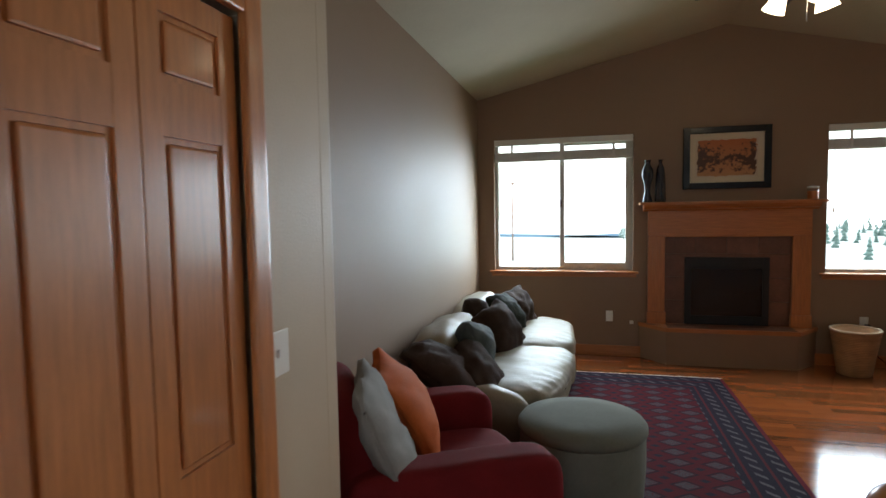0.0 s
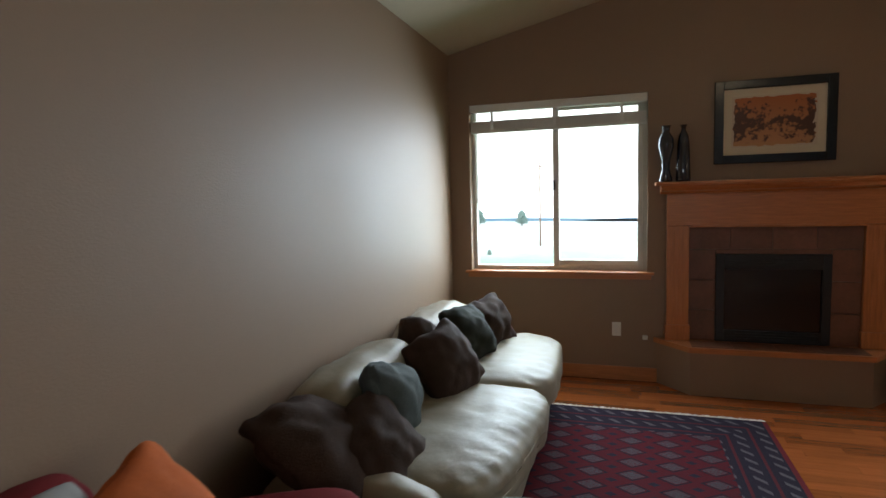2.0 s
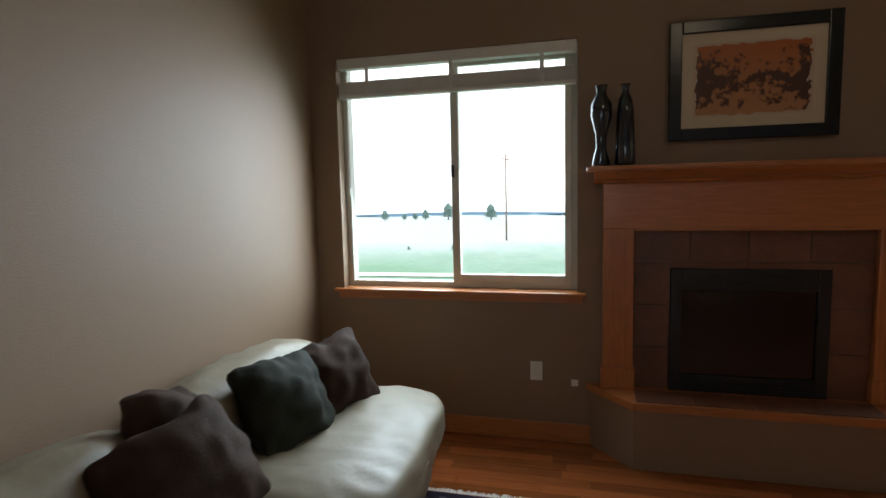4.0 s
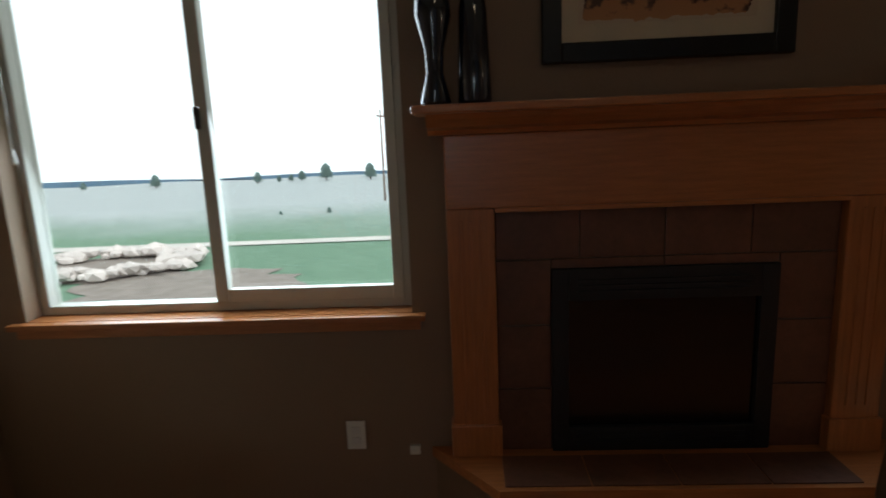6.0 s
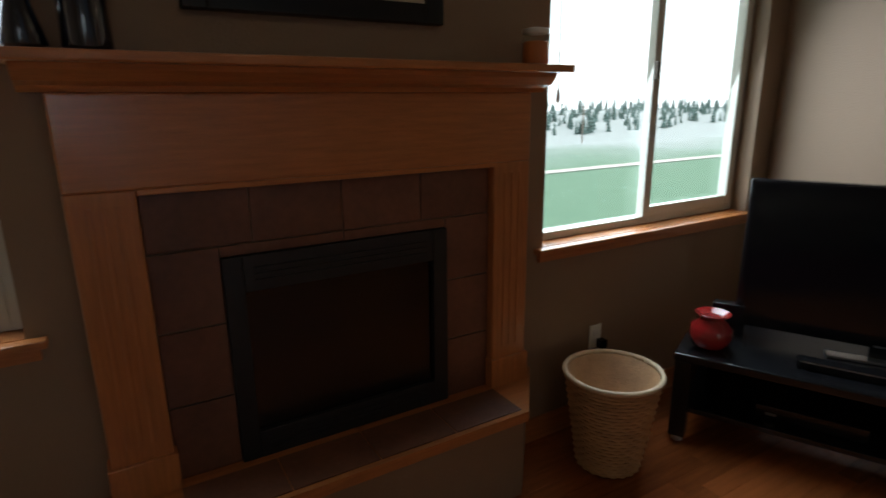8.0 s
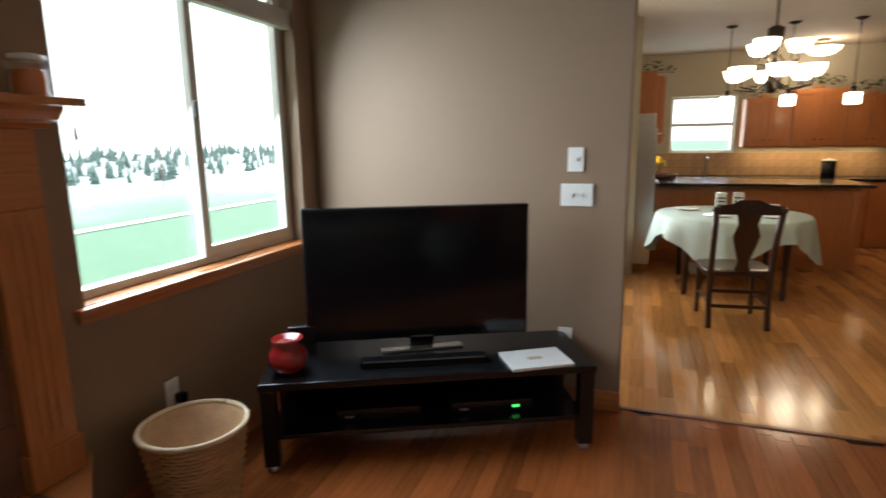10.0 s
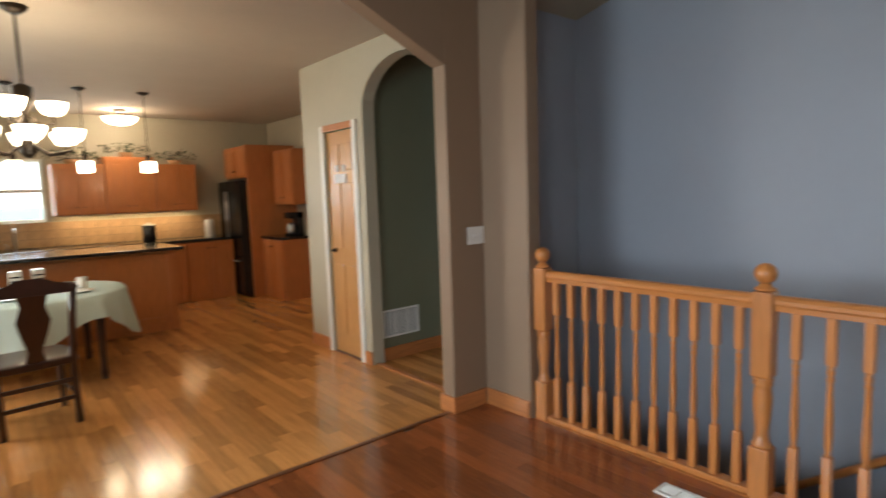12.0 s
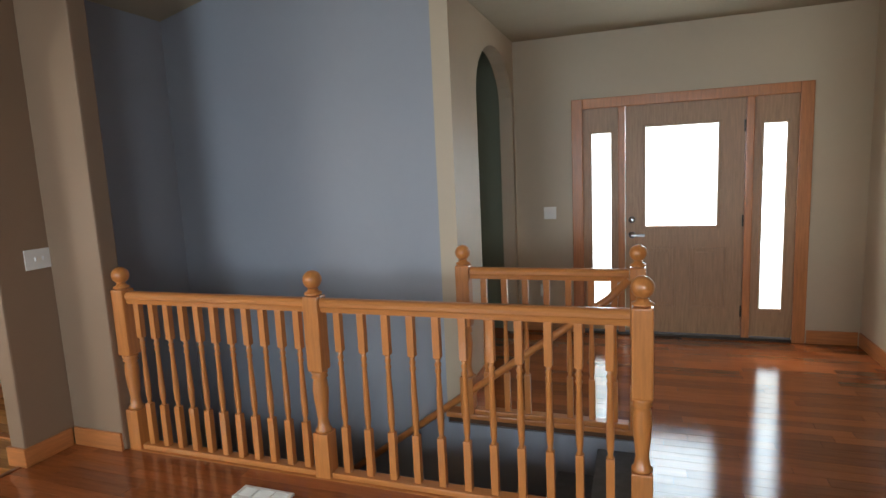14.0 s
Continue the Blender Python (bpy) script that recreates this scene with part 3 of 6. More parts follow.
random.seed(4)
rocks = bmesh.new()
for i in range(150):
    q = random.random() * 2 * math.pi
    rad = 1 + random.uniform(-0.16, 0.16)
    c = Vector((-17.2 + 4.2 * math.cos(q) * rad, 31.0 + 3.0 * math.sin(q) * rad, -3.85 + random.random() * 0.35))
    r = bmesh.ops.create_icosphere(rocks, subdivisions=1, radius=random.uniform(0.22, 0.52))
    for v in r["verts"]:
        v.co = c + Vector((v.co.x * 1.3, v.co.y, v.co.z * 0.7)) * random.uniform(0.75, 1.2)
for x, y, w in ((-5.7, 24.5, 0.62), (-4.3, 24.2, 0.6), (-3.0, 23.8, 0.6), (-1.7, 23.5, 0.5)):
    r = bmesh.ops.create_icosphere(rocks, subdivisions=2, radius=w)
    for v in r["verts"]:
        v.co = Vector((x + v.co.x, y + v.co.y * 0.5, -3.98 + v.co.z * 0.16)) + 0.04 * noise.noise_vector(v.co * 3)
tagged(obj("rock_pile", rocks, ROCK), "ring of pale field stones on the lawn", "rocks", kind="stuff")


def conifer(name, h, seed, m, label):
    t = thing(name, m, label, "tree")
    part("trunk", lathe([(0.045 * h, 0), (0.03 * h, 0.4 * h), (0.008 * h, 0.95 * h)], 7), BARK, t)
    rnd = random.Random(seed)
    bm = bmesh.new()
    for i in range(300):
        k = rnd.random() ** 0.8
        z = h * (0.16 + 0.84 * k)
        rad = h * 0.42 * (1 - k) ** 0.55 * rnd.uniform(0.35, 1.05)
        q = rnd.random() * 2 * math.pi
        c = Vector((rad * math.cos(q), rad * math.sin(q), z))
        s = h * rnd.uniform(0.06, 0.11)
        a = bm.verts.new(c + Vector((math.cos(q), math.sin(q), -0.3)) * s * 1.5)
        b = bm.verts.new(c + Vector((-math.sin(q), math.cos(q), 0.2)) * s)
        d = bm.verts.new(c + Vector((math.sin(q), -math.cos(q), 0.2)) * s)
        e = bm.verts.new(c + Vector((0, 0, 1)) * s)
        bm.faces.new((a, b, e)), bm.faces.new((a, e, d)), bm.faces.new((b, d, e)), bm.faces.new((a, d, b))
    part("crown", bm, HAZYPINE, t)
    return t


def on_ground(x, y):
    return pose(x, y, ground_height(x, y) - 0.1)


pine = conifer("pine_tree", 5.4, 1, on_ground(-45.8, 190), "pine tree in haze-paled green alone on the dry hill")
for i, (x, y, s) in enumerate(((-31, 190, 0.95), (-54, 190, 0.62), (-69, 190, 0.68), (-62, 191, 0.42), (-58, 191, 0.45), (-103, 188, 0.8), (-128, 188, 0.5), (-10.4, 50, 0.10), (-14.5, 50, 0.07), (12, 190, 0.7))):
    c = copy_thing(pine, on_ground(x, y) @ pose(0, 0, 0, 0, 0, 47 * i))
    c.scale = (s, s, s)
POLE = mat("weathered_pole_wood", (0.20, 0.13, 0.10), 0.9, vary=0.25, scale=3)


def utility_pole(m, h):
    t = thing("utility_pole", m, "weathered wooden utility pole standing in the meadow", "utility pole", "meadow poles")
    part("post", lathe([(0.11, 0), (0.10, h * 0.5), (0.07, h)], 8), POLE, t)
    part("cross_arm", box(-0.9, 0.9, -0.05, 0.05, h - 0.7, h - 0.58, 0.01), POLE, t)
    for x in (-0.8, 0.0, 0.8):
        part("insulator", lathe([(0.05, h - 0.579), (0.06, h - 0.50), (0.03, h - 0.44)], 8, None, (x, 0, 0)), ROCK, t)


utility_pole(on_ground(-7.6, 63) @ pose(0, 0, 0, 0, 0, 75), 9.6)
utility_pole(on_ground(78, 82) @ pose(0, 0, 0, 0, 0, 40), 8.5)
wood = bmesh.new()
rnd = random.Random(8)
for i in range(420):
    x, y = rnd.uniform(60, 300), rnd.uniform(135, 215)
    s = rnd.uniform(1.6, 3.4)
    z = ground_height(x, y)
    for k in range(5):
        lathe([(s * (0.42 - 0.07 * k) * rnd.uniform(0.7, 1.1), 0), (s * 0.04, s * 0.42)], 5, wood, (x + rnd.uniform(-0.3, 0.3), y, z + s * 0.30 * k))
tagged(obj("pine_wood", wood, HAZYPINE), "haze-paled pine wood scattered on the far hillside", "trees", kind="stuff")
# Far wooded hills; their blue is air haze put into the base colour.
far = bmesh.new()
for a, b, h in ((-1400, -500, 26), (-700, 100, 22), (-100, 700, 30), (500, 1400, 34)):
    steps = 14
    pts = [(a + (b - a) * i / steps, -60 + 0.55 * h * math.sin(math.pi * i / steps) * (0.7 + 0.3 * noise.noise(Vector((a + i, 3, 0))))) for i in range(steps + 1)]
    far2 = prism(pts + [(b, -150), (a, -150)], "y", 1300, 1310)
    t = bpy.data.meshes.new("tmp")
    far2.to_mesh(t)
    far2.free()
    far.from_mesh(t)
setting("backdrop", far, mat("haze_blue_hills", (0.12, 0.20, 0.28), 1.0, vary=0.2, scale=0.02), "distant wooded hills, blue with painted haze", "hills")

# ---- windows ----


def slide_window(name, x0, x1):
    t = tagged(new(name), "almond vinyl sliding window with raised white blinds", "window", kind="structure")
    y = FY + 0.085
    z0, z1, xm = WZ0 + 0.012, WZ1, (x0 + x1) / 2
    f = 0.035
    for nm, b in (("window_frame", (x0, x0 + f, y, y + 0.07, z0, z1)), ("window_frame", (x1 - f, x1, y, y + 0.07, z0, z1)), ("window_frame", (x0 + f, x1 - f, y, y + 0.07, z0, z0 + f)), ("window_frame", (x0 + f, x1 - f, y, y + 0.07, z1 - f, z1))):
        part(nm, box(*b, 0.004), VINYL, t)
    sash = joined(box(xm - 0.025, xm + 0.025, y - 0.012, y + 0.03, z0 + f, z1 - f, 0.004), box(x1 - f - 0.04, x1 - f, y - 0.008, y + 0.03, z0 + f, z1 - f, 0.004), box(xm + 0.025, x1 - f - 0.04, y - 0.008, y + 0.03, z0 + f, z0 + f + 0.05, 0.004), box(xm + 0.025, x1 - f - 0.04, y - 0.008, y + 0.03, z1 - f - 0.05, z1 - f, 0.004))
    s = part("sliding_sash", sash, VINYL, t)
    part("latch", box(xm - 0.022, xm - 0.004, y - 0.03, y - 0.012, 1.60, 1.68, 0.004), BRONZE, s)
    for a, b in ((x0 + f, xm - 0.02), (xm + 0.02, x1 - f)):
        p = part("pane", box(a, b, y + 0.045, y + 0.050, z0 + f, z1 - f), GLASS, t)
        p.visible_shadow = False
    part("window_sill", box(x0 - 0.05, x1 + 0.05, FY - 0.045, FY - 0.001, WZ0 - 0.012, WZ0 + 0.012, 0.006), OAKX, t, "honey oak sill")
    part("sill_board", box(x0 + 0.002, x1 - 0.002, FY, FY + 0.16, WZ0 - 0.002, WZ0 + 0.012), OAKX, t)
    part("apron", box(x0 - 0.03, x1 + 0.03, FY - 0.02, FY - 0.001, WZ0 - 0.05, WZ0 - 0.014, 0.004), OAKX, t)
    bl = tagged(new("window_blind"), "white slatted blind drawn up to the window head", "blind")
    part("head_rail", box(x0 + 0.005, x1 - 0.005, FY + 0.005, FY + 0.075, WZ1 - 0.065, WZ1 - 0.002, 0.006), BLIND, bl)
    slat = None
    for i in range(14):
        z = 2.135 + i * 0.0055
        if slat is None:
            slat = part("slat", box(x0 + 0.012, x1 - 0.012, FY + 0.015, FY + 0.065, -0.0018, 0.0018), BLIND, bl)
            slat.location.z = z
        else:
            k = slat.copy()
            scene.collection.objects.link(k)
            k.location.z = z
    part("bottom_rail", box(x0 + 0.01, x1 - 0.01, FY + 0.012, FY + 0.068, 2.108, 2.131, 0.004), BLIND, bl)
    for a in (x0 + 0.2, xm, x1 - 0.2):
        part("ladder_cord", box(a - 0.012, a + 0.012, FY + 0.012, FY + 0.014, 2.13, WZ1 - 0.06), BLIND, bl)
    part("cord", tube([(x0 + 0.06, FY + 0.01, 2.28), (x0 + 0.06, FY + 0.008, 1.55)], 0.0025, 6), BLIND, bl)
    part("cord_tassel", lathe([(0.003, 0), (0.009, 0.01), (0.006, 0.05), (0.002, 0.055)], 8, None, (x0 + 0.06, FY + 0.008, 1.50)), WHITE, bl)
    return t


slide_window("window_1", *WIN[0])
slide_window("window_2", *WIN[1])


def hung_window(name, w, z0, z1, m, label):
    """A two-sash window in its own x, with its glass towards +y."""
    t = tagged(new(name), label, "window", kind="structure")
    t.matrix_world = m
    zm = (z0 + z1) / 2
    for b in ((0, 0.04, 0, 0.06, z0, z1), (w - 0.04, w, 0, 0.06, z0, z1), (0.04, w - 0.04, 0, 0.06, z0, z0 + 0.04), (0.04, w - 0.04, 0, 0.06, z1 - 0.04, z1), (0.04, w - 0.04, 0, 0.05, zm - 0.025, zm + 0.025)):
        part("window_frame", box(*b, 0.004), WHITE, t)
    for a, b in ((z0 + 0.04, zm - 0.025), (zm + 0.025, z1 - 0.04)):
        p = part("pane", box(0.04, w - 0.04, 0.03, 0.034, a, b), GLASS, t)
        p.visible_shadow = False
    return t


hung_window("window_3", 0.9, 1.26, 2.10, pose(10.91, 3.62, 0, 0, 0, -90), "white framed window over the kitchen sink")
hung_window("window_4", BW1 - BW0, BZ0, BZ1, BAY @ pose(BW1, -0.06, 0, 0, 0, 180) @ pose(0, 0.0, 0), "white framed bay window with an oak sill")
tagged(obj("window_sill", place(box(BW0 - 0.05, BW1 + 0.05, 0.0, 0.05, BZ0 - 0.07, BZ0, 0.006), BAY), OAK), "honey oak sill under the bay window", "sill", kind="structure")

# ---- trim ----


def base_run(x0, x1, y0, y1, label="honey oak baseboard"):
    setting("baseboard", box(x0, x1, y0, y1, 0.0, 0.115, 0.005), OAKX if x1 - x0 > y1 - y0 else OAKY, label, "baseboard")


base_run(LX + 0.002, 1.20, FY - 0.016, FY - 0.001)
base_run(2.6, RX - 0.002, FY - 0.016, FY - 0.001)
base_run(LX + 0.001, LX + 0.016, 1.27, FY - 0.02)
base_run(RX - 0.016, RX - 0.001, OY1 - 0.005, FY - 0.02)
base_run(RX - 0.016, RX - 0.001, 0.84, OY0 + 0.005)
base_run(RX - 0.016, RX + 0.136, OY0 + 0.001, OY0 + 0.017)
base_run(3.985, RX - 0.018, 0.821, 0.837)
base_run(-0.69 + 0.001, -0.674, -2.13, -0.14)
base_run(-0.67, DX0 - 0.10, -2.149, -2.133)
base_run(DX1 + 0.10, AX - 0.002, -2.149, -2.133)
base_run(AX - 0.017, AX - 0.001, -0.84, YB - 0.02)
base_run(5.724, 5.739, -2.1, 0.79)
base_run(5.70, 5.80, KY + 0.001, KY + 0.017)
base_run(6.44, 6.80, KY + 0.001, KY + 0.017)
tagged(obj("baseboard", place(box(0.0, 1.8, 0.001, 0.017, 0.0, 0.115, 0.005), BAY), OAK), "honey oak baseboard of the bay", "baseboard", kind="structure")
setting("trim_threshold", box(4.62, 5.70, KY - 0.07, KY - 0.02, 0.001, 0.012, 0.004), OAKX, "oak threshold strip in the arch")
setting("trim_floor_seam", box(RX + 0.028, RX + 0.062, OY0, OY1, 0.001, 0.006, 0.003), mat("brown_floor_strip", (0.17, 0.055, 0.02), 0.3, vary=0.2), "dark strip between two floor finishes")

# ---- front door ----
fd = tagged(new("door_1"), "oak front door with a large pane and two glazed sidelights, closed", "door", kind="structure")
for b in ((DX0 - 0.09, DX0 + 0.01, -2.149, -2.125, 0, DZ + 0.08), (DX1 - 0.01, DX1 + 0.09, -2.149, -2.125, 0, DZ + 0.08), (DX0 + 0.01, DX1 - 0.01, -2.149, -2.125, DZ - 0.01, DZ + 0.08)):
    part("casing", box(*b, 0.006), OAK, fd)
for a in (0.13, 1.155):
    part("mullion", box(a, a + 0.06, -2.26, -2.14, 0, DZ, 0.006), OAK, fd)
part("sill", box(DX0, DX1, -2.28, -2.13, 0.0, 0.025, 0.004), BRONZE, fd)


def door_leaf(parent, name, x0, x1, gx0, gx1, gz0, gz1, material, panels=()):
    y0, y1 = -2.235, -2.185
    bm = joined(box(x0, gx0, y0, y1, 0.03, DZ - 0.001), box(gx1, x1, y0, y1, 0.03, DZ - 0.001), box(gx0, gx1, y0, y1, 0.03, gz0), box(gx0, gx1, y0, y1, gz1, DZ - 0.001))
    leaf = part(name, bm, material, parent)
    for b in ((gx0 - 0.015, gx0 + 0.012, gz0 - 0.015, gz1 + 0.015), (gx1 - 0.012, gx1 + 0.015, gz0 - 0.015, gz1 + 0.015), (gx0 + 0.012, gx1 - 0.012, gz0 - 0.015, gz0 + 0.012), (gx0 + 0.012, gx1 - 0.012, gz1 - 0.012, gz1 + 0.015)):
        part("glazing_bead", box(b[0], b[1], y1 + 0.001, y1 + 0.014, b[2], b[3], 0.004), material, leaf)
    p = part("pane", box(gx0, gx1, -2.212, -2.206, gz0, gz1), FROST, leaf, "textured glass pane")
    p.visible_shadow = False
    for a, b, c, d in panels:
        for e in ((a, a + 0.02, c, d), (b - 0.02, b, c, d), (a + 0.02, b - 0.02, c, c + 0.02), (a + 0.02, b - 0.02, d - 0.02, d)):
            part("panel_moulding", box(e[0], e[1], y1 + 0.001, y1 + 0.012, e[2], e[3], 0.004), material, leaf)
        part("panel", box(a + 0.045, b - 0.045, y1 + 0.001, y1 + 0.009, c + 0.045, d - 0.045, 0.004), material, leaf)
    return leaf


leaf = door_leaf(fd, "door_leaf", 0.192, 1.153, 0.387, 0.992, 1.0, 1.90, DOORW, ((0.31, 0.61, 0.27, 0.82), (0.73, 1.03, 0.27, 0.82)))
part("door_handle", place(joined(lathe([(0.03, 0), (0.03, 0.01), (0.012, 0.014), (0.012, 0.05)], 14), box(-0.11, 0.012, -0.012, 0.012, 0.04, 0.055, 0.005)), pose(1.095, -2.184, 0.93, -90, 0, 0)), STEEL, leaf, "steel lever handle")
part("deadbolt", place(lathe([(0.03, 0), (0.03, 0.012), (0.015, 0.02), (0.012, 0.03)], 14), pose(1.095, -2.184, 1.07, -90, 0, 0)), STEEL, leaf)
for z in (0.25, 1.05, 1.85):
    part("hinge", box(0.182, 0.202, -2.184, -2.17, z - 0.05, z + 0.05, 0.003), BRONZE, leaf)
door_leaf(fd, "sidelight", 1.216, DX1 - 0.001, 1.265, 1.455, 0.27, 1.87, DOORW)
door_leaf(fd, "sidelight", DX0 + 0.001, 0.129, -0.125, 0.065, 0.27, 1.87, DOORW)

# ---- closet bifold doors ----
cl = tagged(new("door_2"), "honey oak bifold closet doors with raised panels, closed", "door", kind="structure")
for b in ((-0.259, -0.235, 0.84, 0.91, 0, 2.11), (-0.259, -0.235, 0.16, 0.23, 0, 2.11), (-0.259, -0.235, 0.23, 0.84, 2.04, 2.11)):
    part("casing", box(*b, 0.007), OAK, cl)


def bifold(y0, y1):
    x1 = -0.268
    rows = ((0.12, 0.86), (1.04, 1.73), (1.84, 1.97))
    a, b = y0 + 0.058, y1 - 0.058
    cells = [box(x1 - 0.032, x1, y0, a, 0.02, 2.03, 0.002), box(x1 - 0.032, x1, b, y1, 0.02, 2.03, 0.002)]
    z = 0.02
    for r0, r1 in rows + ((2.03, 2.03),):
        cells.append(box(x1 - 0.032, x1 - 0.0005, a, b, z, r0))
        z = r1
    lf = part("bifold_leaf", joined(*cells), OAK, cl)
    for r0, r1 in rows:
        q = box(x1 - 0.026, x1 - 0.008, a - 0.004, b + 0.004, r0 - 0.004, r1 + 0.004)
        part("panel", q, OAK, lf)
        part("raised_field", box(x1 - 0.010, x1 - 0.002, a + 0.014, b - 0.014, r0 + 0.014, r1 - 0.014, 0.007), OAK, lf)
    return lf


bifold(0.232, 0.538)
lf = bifold(0.542, 0.838)
cl.location.y = 0.05
part("knob", place(lathe([(0.012, 0), (0.008, 0.012), (0.016, 0.022), (0.018, 0.03), (0.012, 0.038), (0.002, 0.04)], 14), pose(-0.267, 0.565, 0.97, 0, 90, 0)), STEEL, lf, "small steel knob")

# ---- pantry door ----
pd = tagged(new("door_3"), "narrow knotty pine pantry door, closed", "door", kind="structure")
for b in ((5.80, 5.86, 0, 2.13), (6.37, 6.43, 0, 2.13), (5.86, 6.37, 2.07, 2.13)):
    part("casing", box(b[0], b[1], KY + 0.001, KY + 0.02, b[2], b[3], 0.005), WHITE if b[2] == 0 else OAK, pd)
lf = part("door_leaf", box(5.862, 6.368, KY - 0.06, KY - 0.02, 0.01, 2.065, 0.003), PINE, pd)
for a, b in ((5.92, 6.09), (6.14, 6.31)):
    for z0, z1 in ((0.2, 0.85), (1.0, 1.6), (1.72, 1.95)):
        part("panel", box(a, b, KY - 0.021, KY - 0.012, z0, z1, 0.006), PINE, lf)
part("door_handle", place(joined(lathe([(0.025, 0), (0.025, 0.008), (0.01, 0.012), (0.01, 0.045)], 12), box(-0.09, 0.01, -0.01, 0.01, 0.038, 0.05, 0.004)), pose(6.30, KY - 0.02, 0.98, -90, 0, 0)), BRONZE, lf)
sg = tagged(obj("hanging_sign", joined(box(6.02, 6.22, KY - 0.012, KY - 0.004, 1.60, 1.68, 0.003), box(6.04, 6.09, KY - 0.012, KY - 0.004, 1.70, 1.76, 0.003), box(6.15, 6.20, KY - 0.012, KY - 0.004, 1.70, 1.76, 0.003)), PAPER), "small white plaque hanging on the pantry door", "sign")

# ---- plates and vents ----


def plate(name, m, w, h, label, kind_of):
    """A wall plate lying in its own xz plane, front towards -y."""
    t = thing(name, m, label, kind_of)
    part("plate", box(-w / 2, w / 2, -0.007, 0, -h / 2, h / 2, 0.002), WHITE, t)
    if "outlet" in name:
        for z in (-0.022, 0.022):
            part("socket", box(-0.016, 0.016, -0.010, -0.0072, z - 0.014, z + 0.014, 0.002), PAPER, t)
    else:
        n = max(1, round(w / 0.055))
        for i in range(n - (0 if n == 1 else 1)):
            x = 0 if n == 1 else (i - (n - 2) / 2) * 0.046
            part("toggle", box(x - 0.005, x + 0.005, -0.016, -0.0072, -0.010, 0.012, 0.002), PAPER, t)
    return t


plate("wall_outlet", pose(0.76, FY - 0.001, 0.43), 0.072, 0.115, "white wall outlet under the window", "outlet")
plate("wall_outlet", pose(3.12, FY - 0.001, 0.43), 0.072, 0.115, "white wall outlet with a black plug", "outlet")
cj = thing("cable_jack", pose(0.985, FY - 0.001, 0.37), "small white cable jack beside the hearth", "cable jack")
part("body", box(-0.02, 0.02, -0.018, 0, -0.018, 0.018, 0.003), WHITE, cj)
plug = thing("power_plug", pose(3.14, FY - 0.012, 0.40), "black plug and cord in the outlet", "plug")
part("body", box(-0.018, 0.018, -0.04, 0, -0.02, 0.02, 0.004), BLACK, plug)
part("cord", tube([(0, -0.03, -0.02), (0.02, -0.035, -0.15), (0.08, -0.03, -0.28), (0.2, -0.03, -0.385)], 0.004, 6), BLACK, plug)
E90 = lambda y, z: pose(RX - 0.001, y, z, 0, 0, -90)
plate("thermostat", E90(4.36, 1.38), 0.08, 0.125, "white wall control above the light switches", "wall control")
plate("light_switch", E90(4.35, 1.195), 0.165, 0.118, "white triple light switch on the wall", "light switch")
plate("wall_outlet", E90(4.39, 0.40), 0.075, 0.12, "white wall outlet above the television stand", "outlet")
plate("light_switch", E90(0.885, 1.19), 0.165, 0.118, "white triple light switch beside the stair railing", "light switch")
plate("light_switch", pose(-0.259, 1.0, 1.21, 0, 0, 90), 0.115, 0.118, "white light switch beside the closet doors", "light switch")
plate("light_switch", pose(1.83, -2.149, 1.15, 0, 0, 180), 0.115, 0.115, "white light switch beside the front door", "light switch")
plate("wall_outlet", pose(AX - 0.25, -2.149, 0.40, 0, 0, 180), 0.07, 0.115, "white wall outlet beside the arch", "outlet")


def grille(name, m, w, h, slats, label):
    t = thing(name, m, label, "vent")
    for b in ((-w / 2, -w / 2 + 0.02, -h / 2, h / 2), (w / 2 - 0.02, w / 2, -h / 2, h / 2), (-w / 2 + 0.02, w / 2 - 0.02, -h / 2, -h / 2 + 0.02), (-w / 2 + 0.02, w / 2 - 0.02, h / 2 - 0.02, h / 2)):
        part("frame", box(b[0], b[1], -0.012, 0, b[2], b[3], 0.003), WHITE, t)
    part("backing", box(-w / 2 + 0.02, w / 2 - 0.02, -0.003, -0.001, -h / 2 + 0.02, h / 2 - 0.02), IRON, t)
    for i in range(slats):
        z = -h / 2 + 0.03 + (h - 0.06) * i / (slats - 1)
        part("slat", place(box(-w / 2 + 0.02, w / 2 - 0.02, -0.006, 0.006, -0.0012, 0.0012), pose(0, -0.006, z, 35, 0, 0)), WHITE, t)
    for x in (-w / 6, w / 6):
        part("mullion", box(x - 0.006, x + 0.006, -0.0125, -0.003, -h / 2 + 0.02, h / 2 - 0.02), WHITE, t)
    return t


grille("return_air_vent", pose(5.738, 0.58, 0.33, 0, 0, -90), 0.40, 0.25, 16, "white louvred return air vent on the green wall")
grille("floor_vent", pose(2.83, 1.02, 0.002, -90, 0, 0) @ pose(0, 0, 0), 0.30, 0.11, 8, "pale floor register near the railing")
grille("floor_vent", pose(5.3, 4.25, 0.002, -90, 0, 0), 0.30, 0.11, 8, "floor register in the kitchen boards")

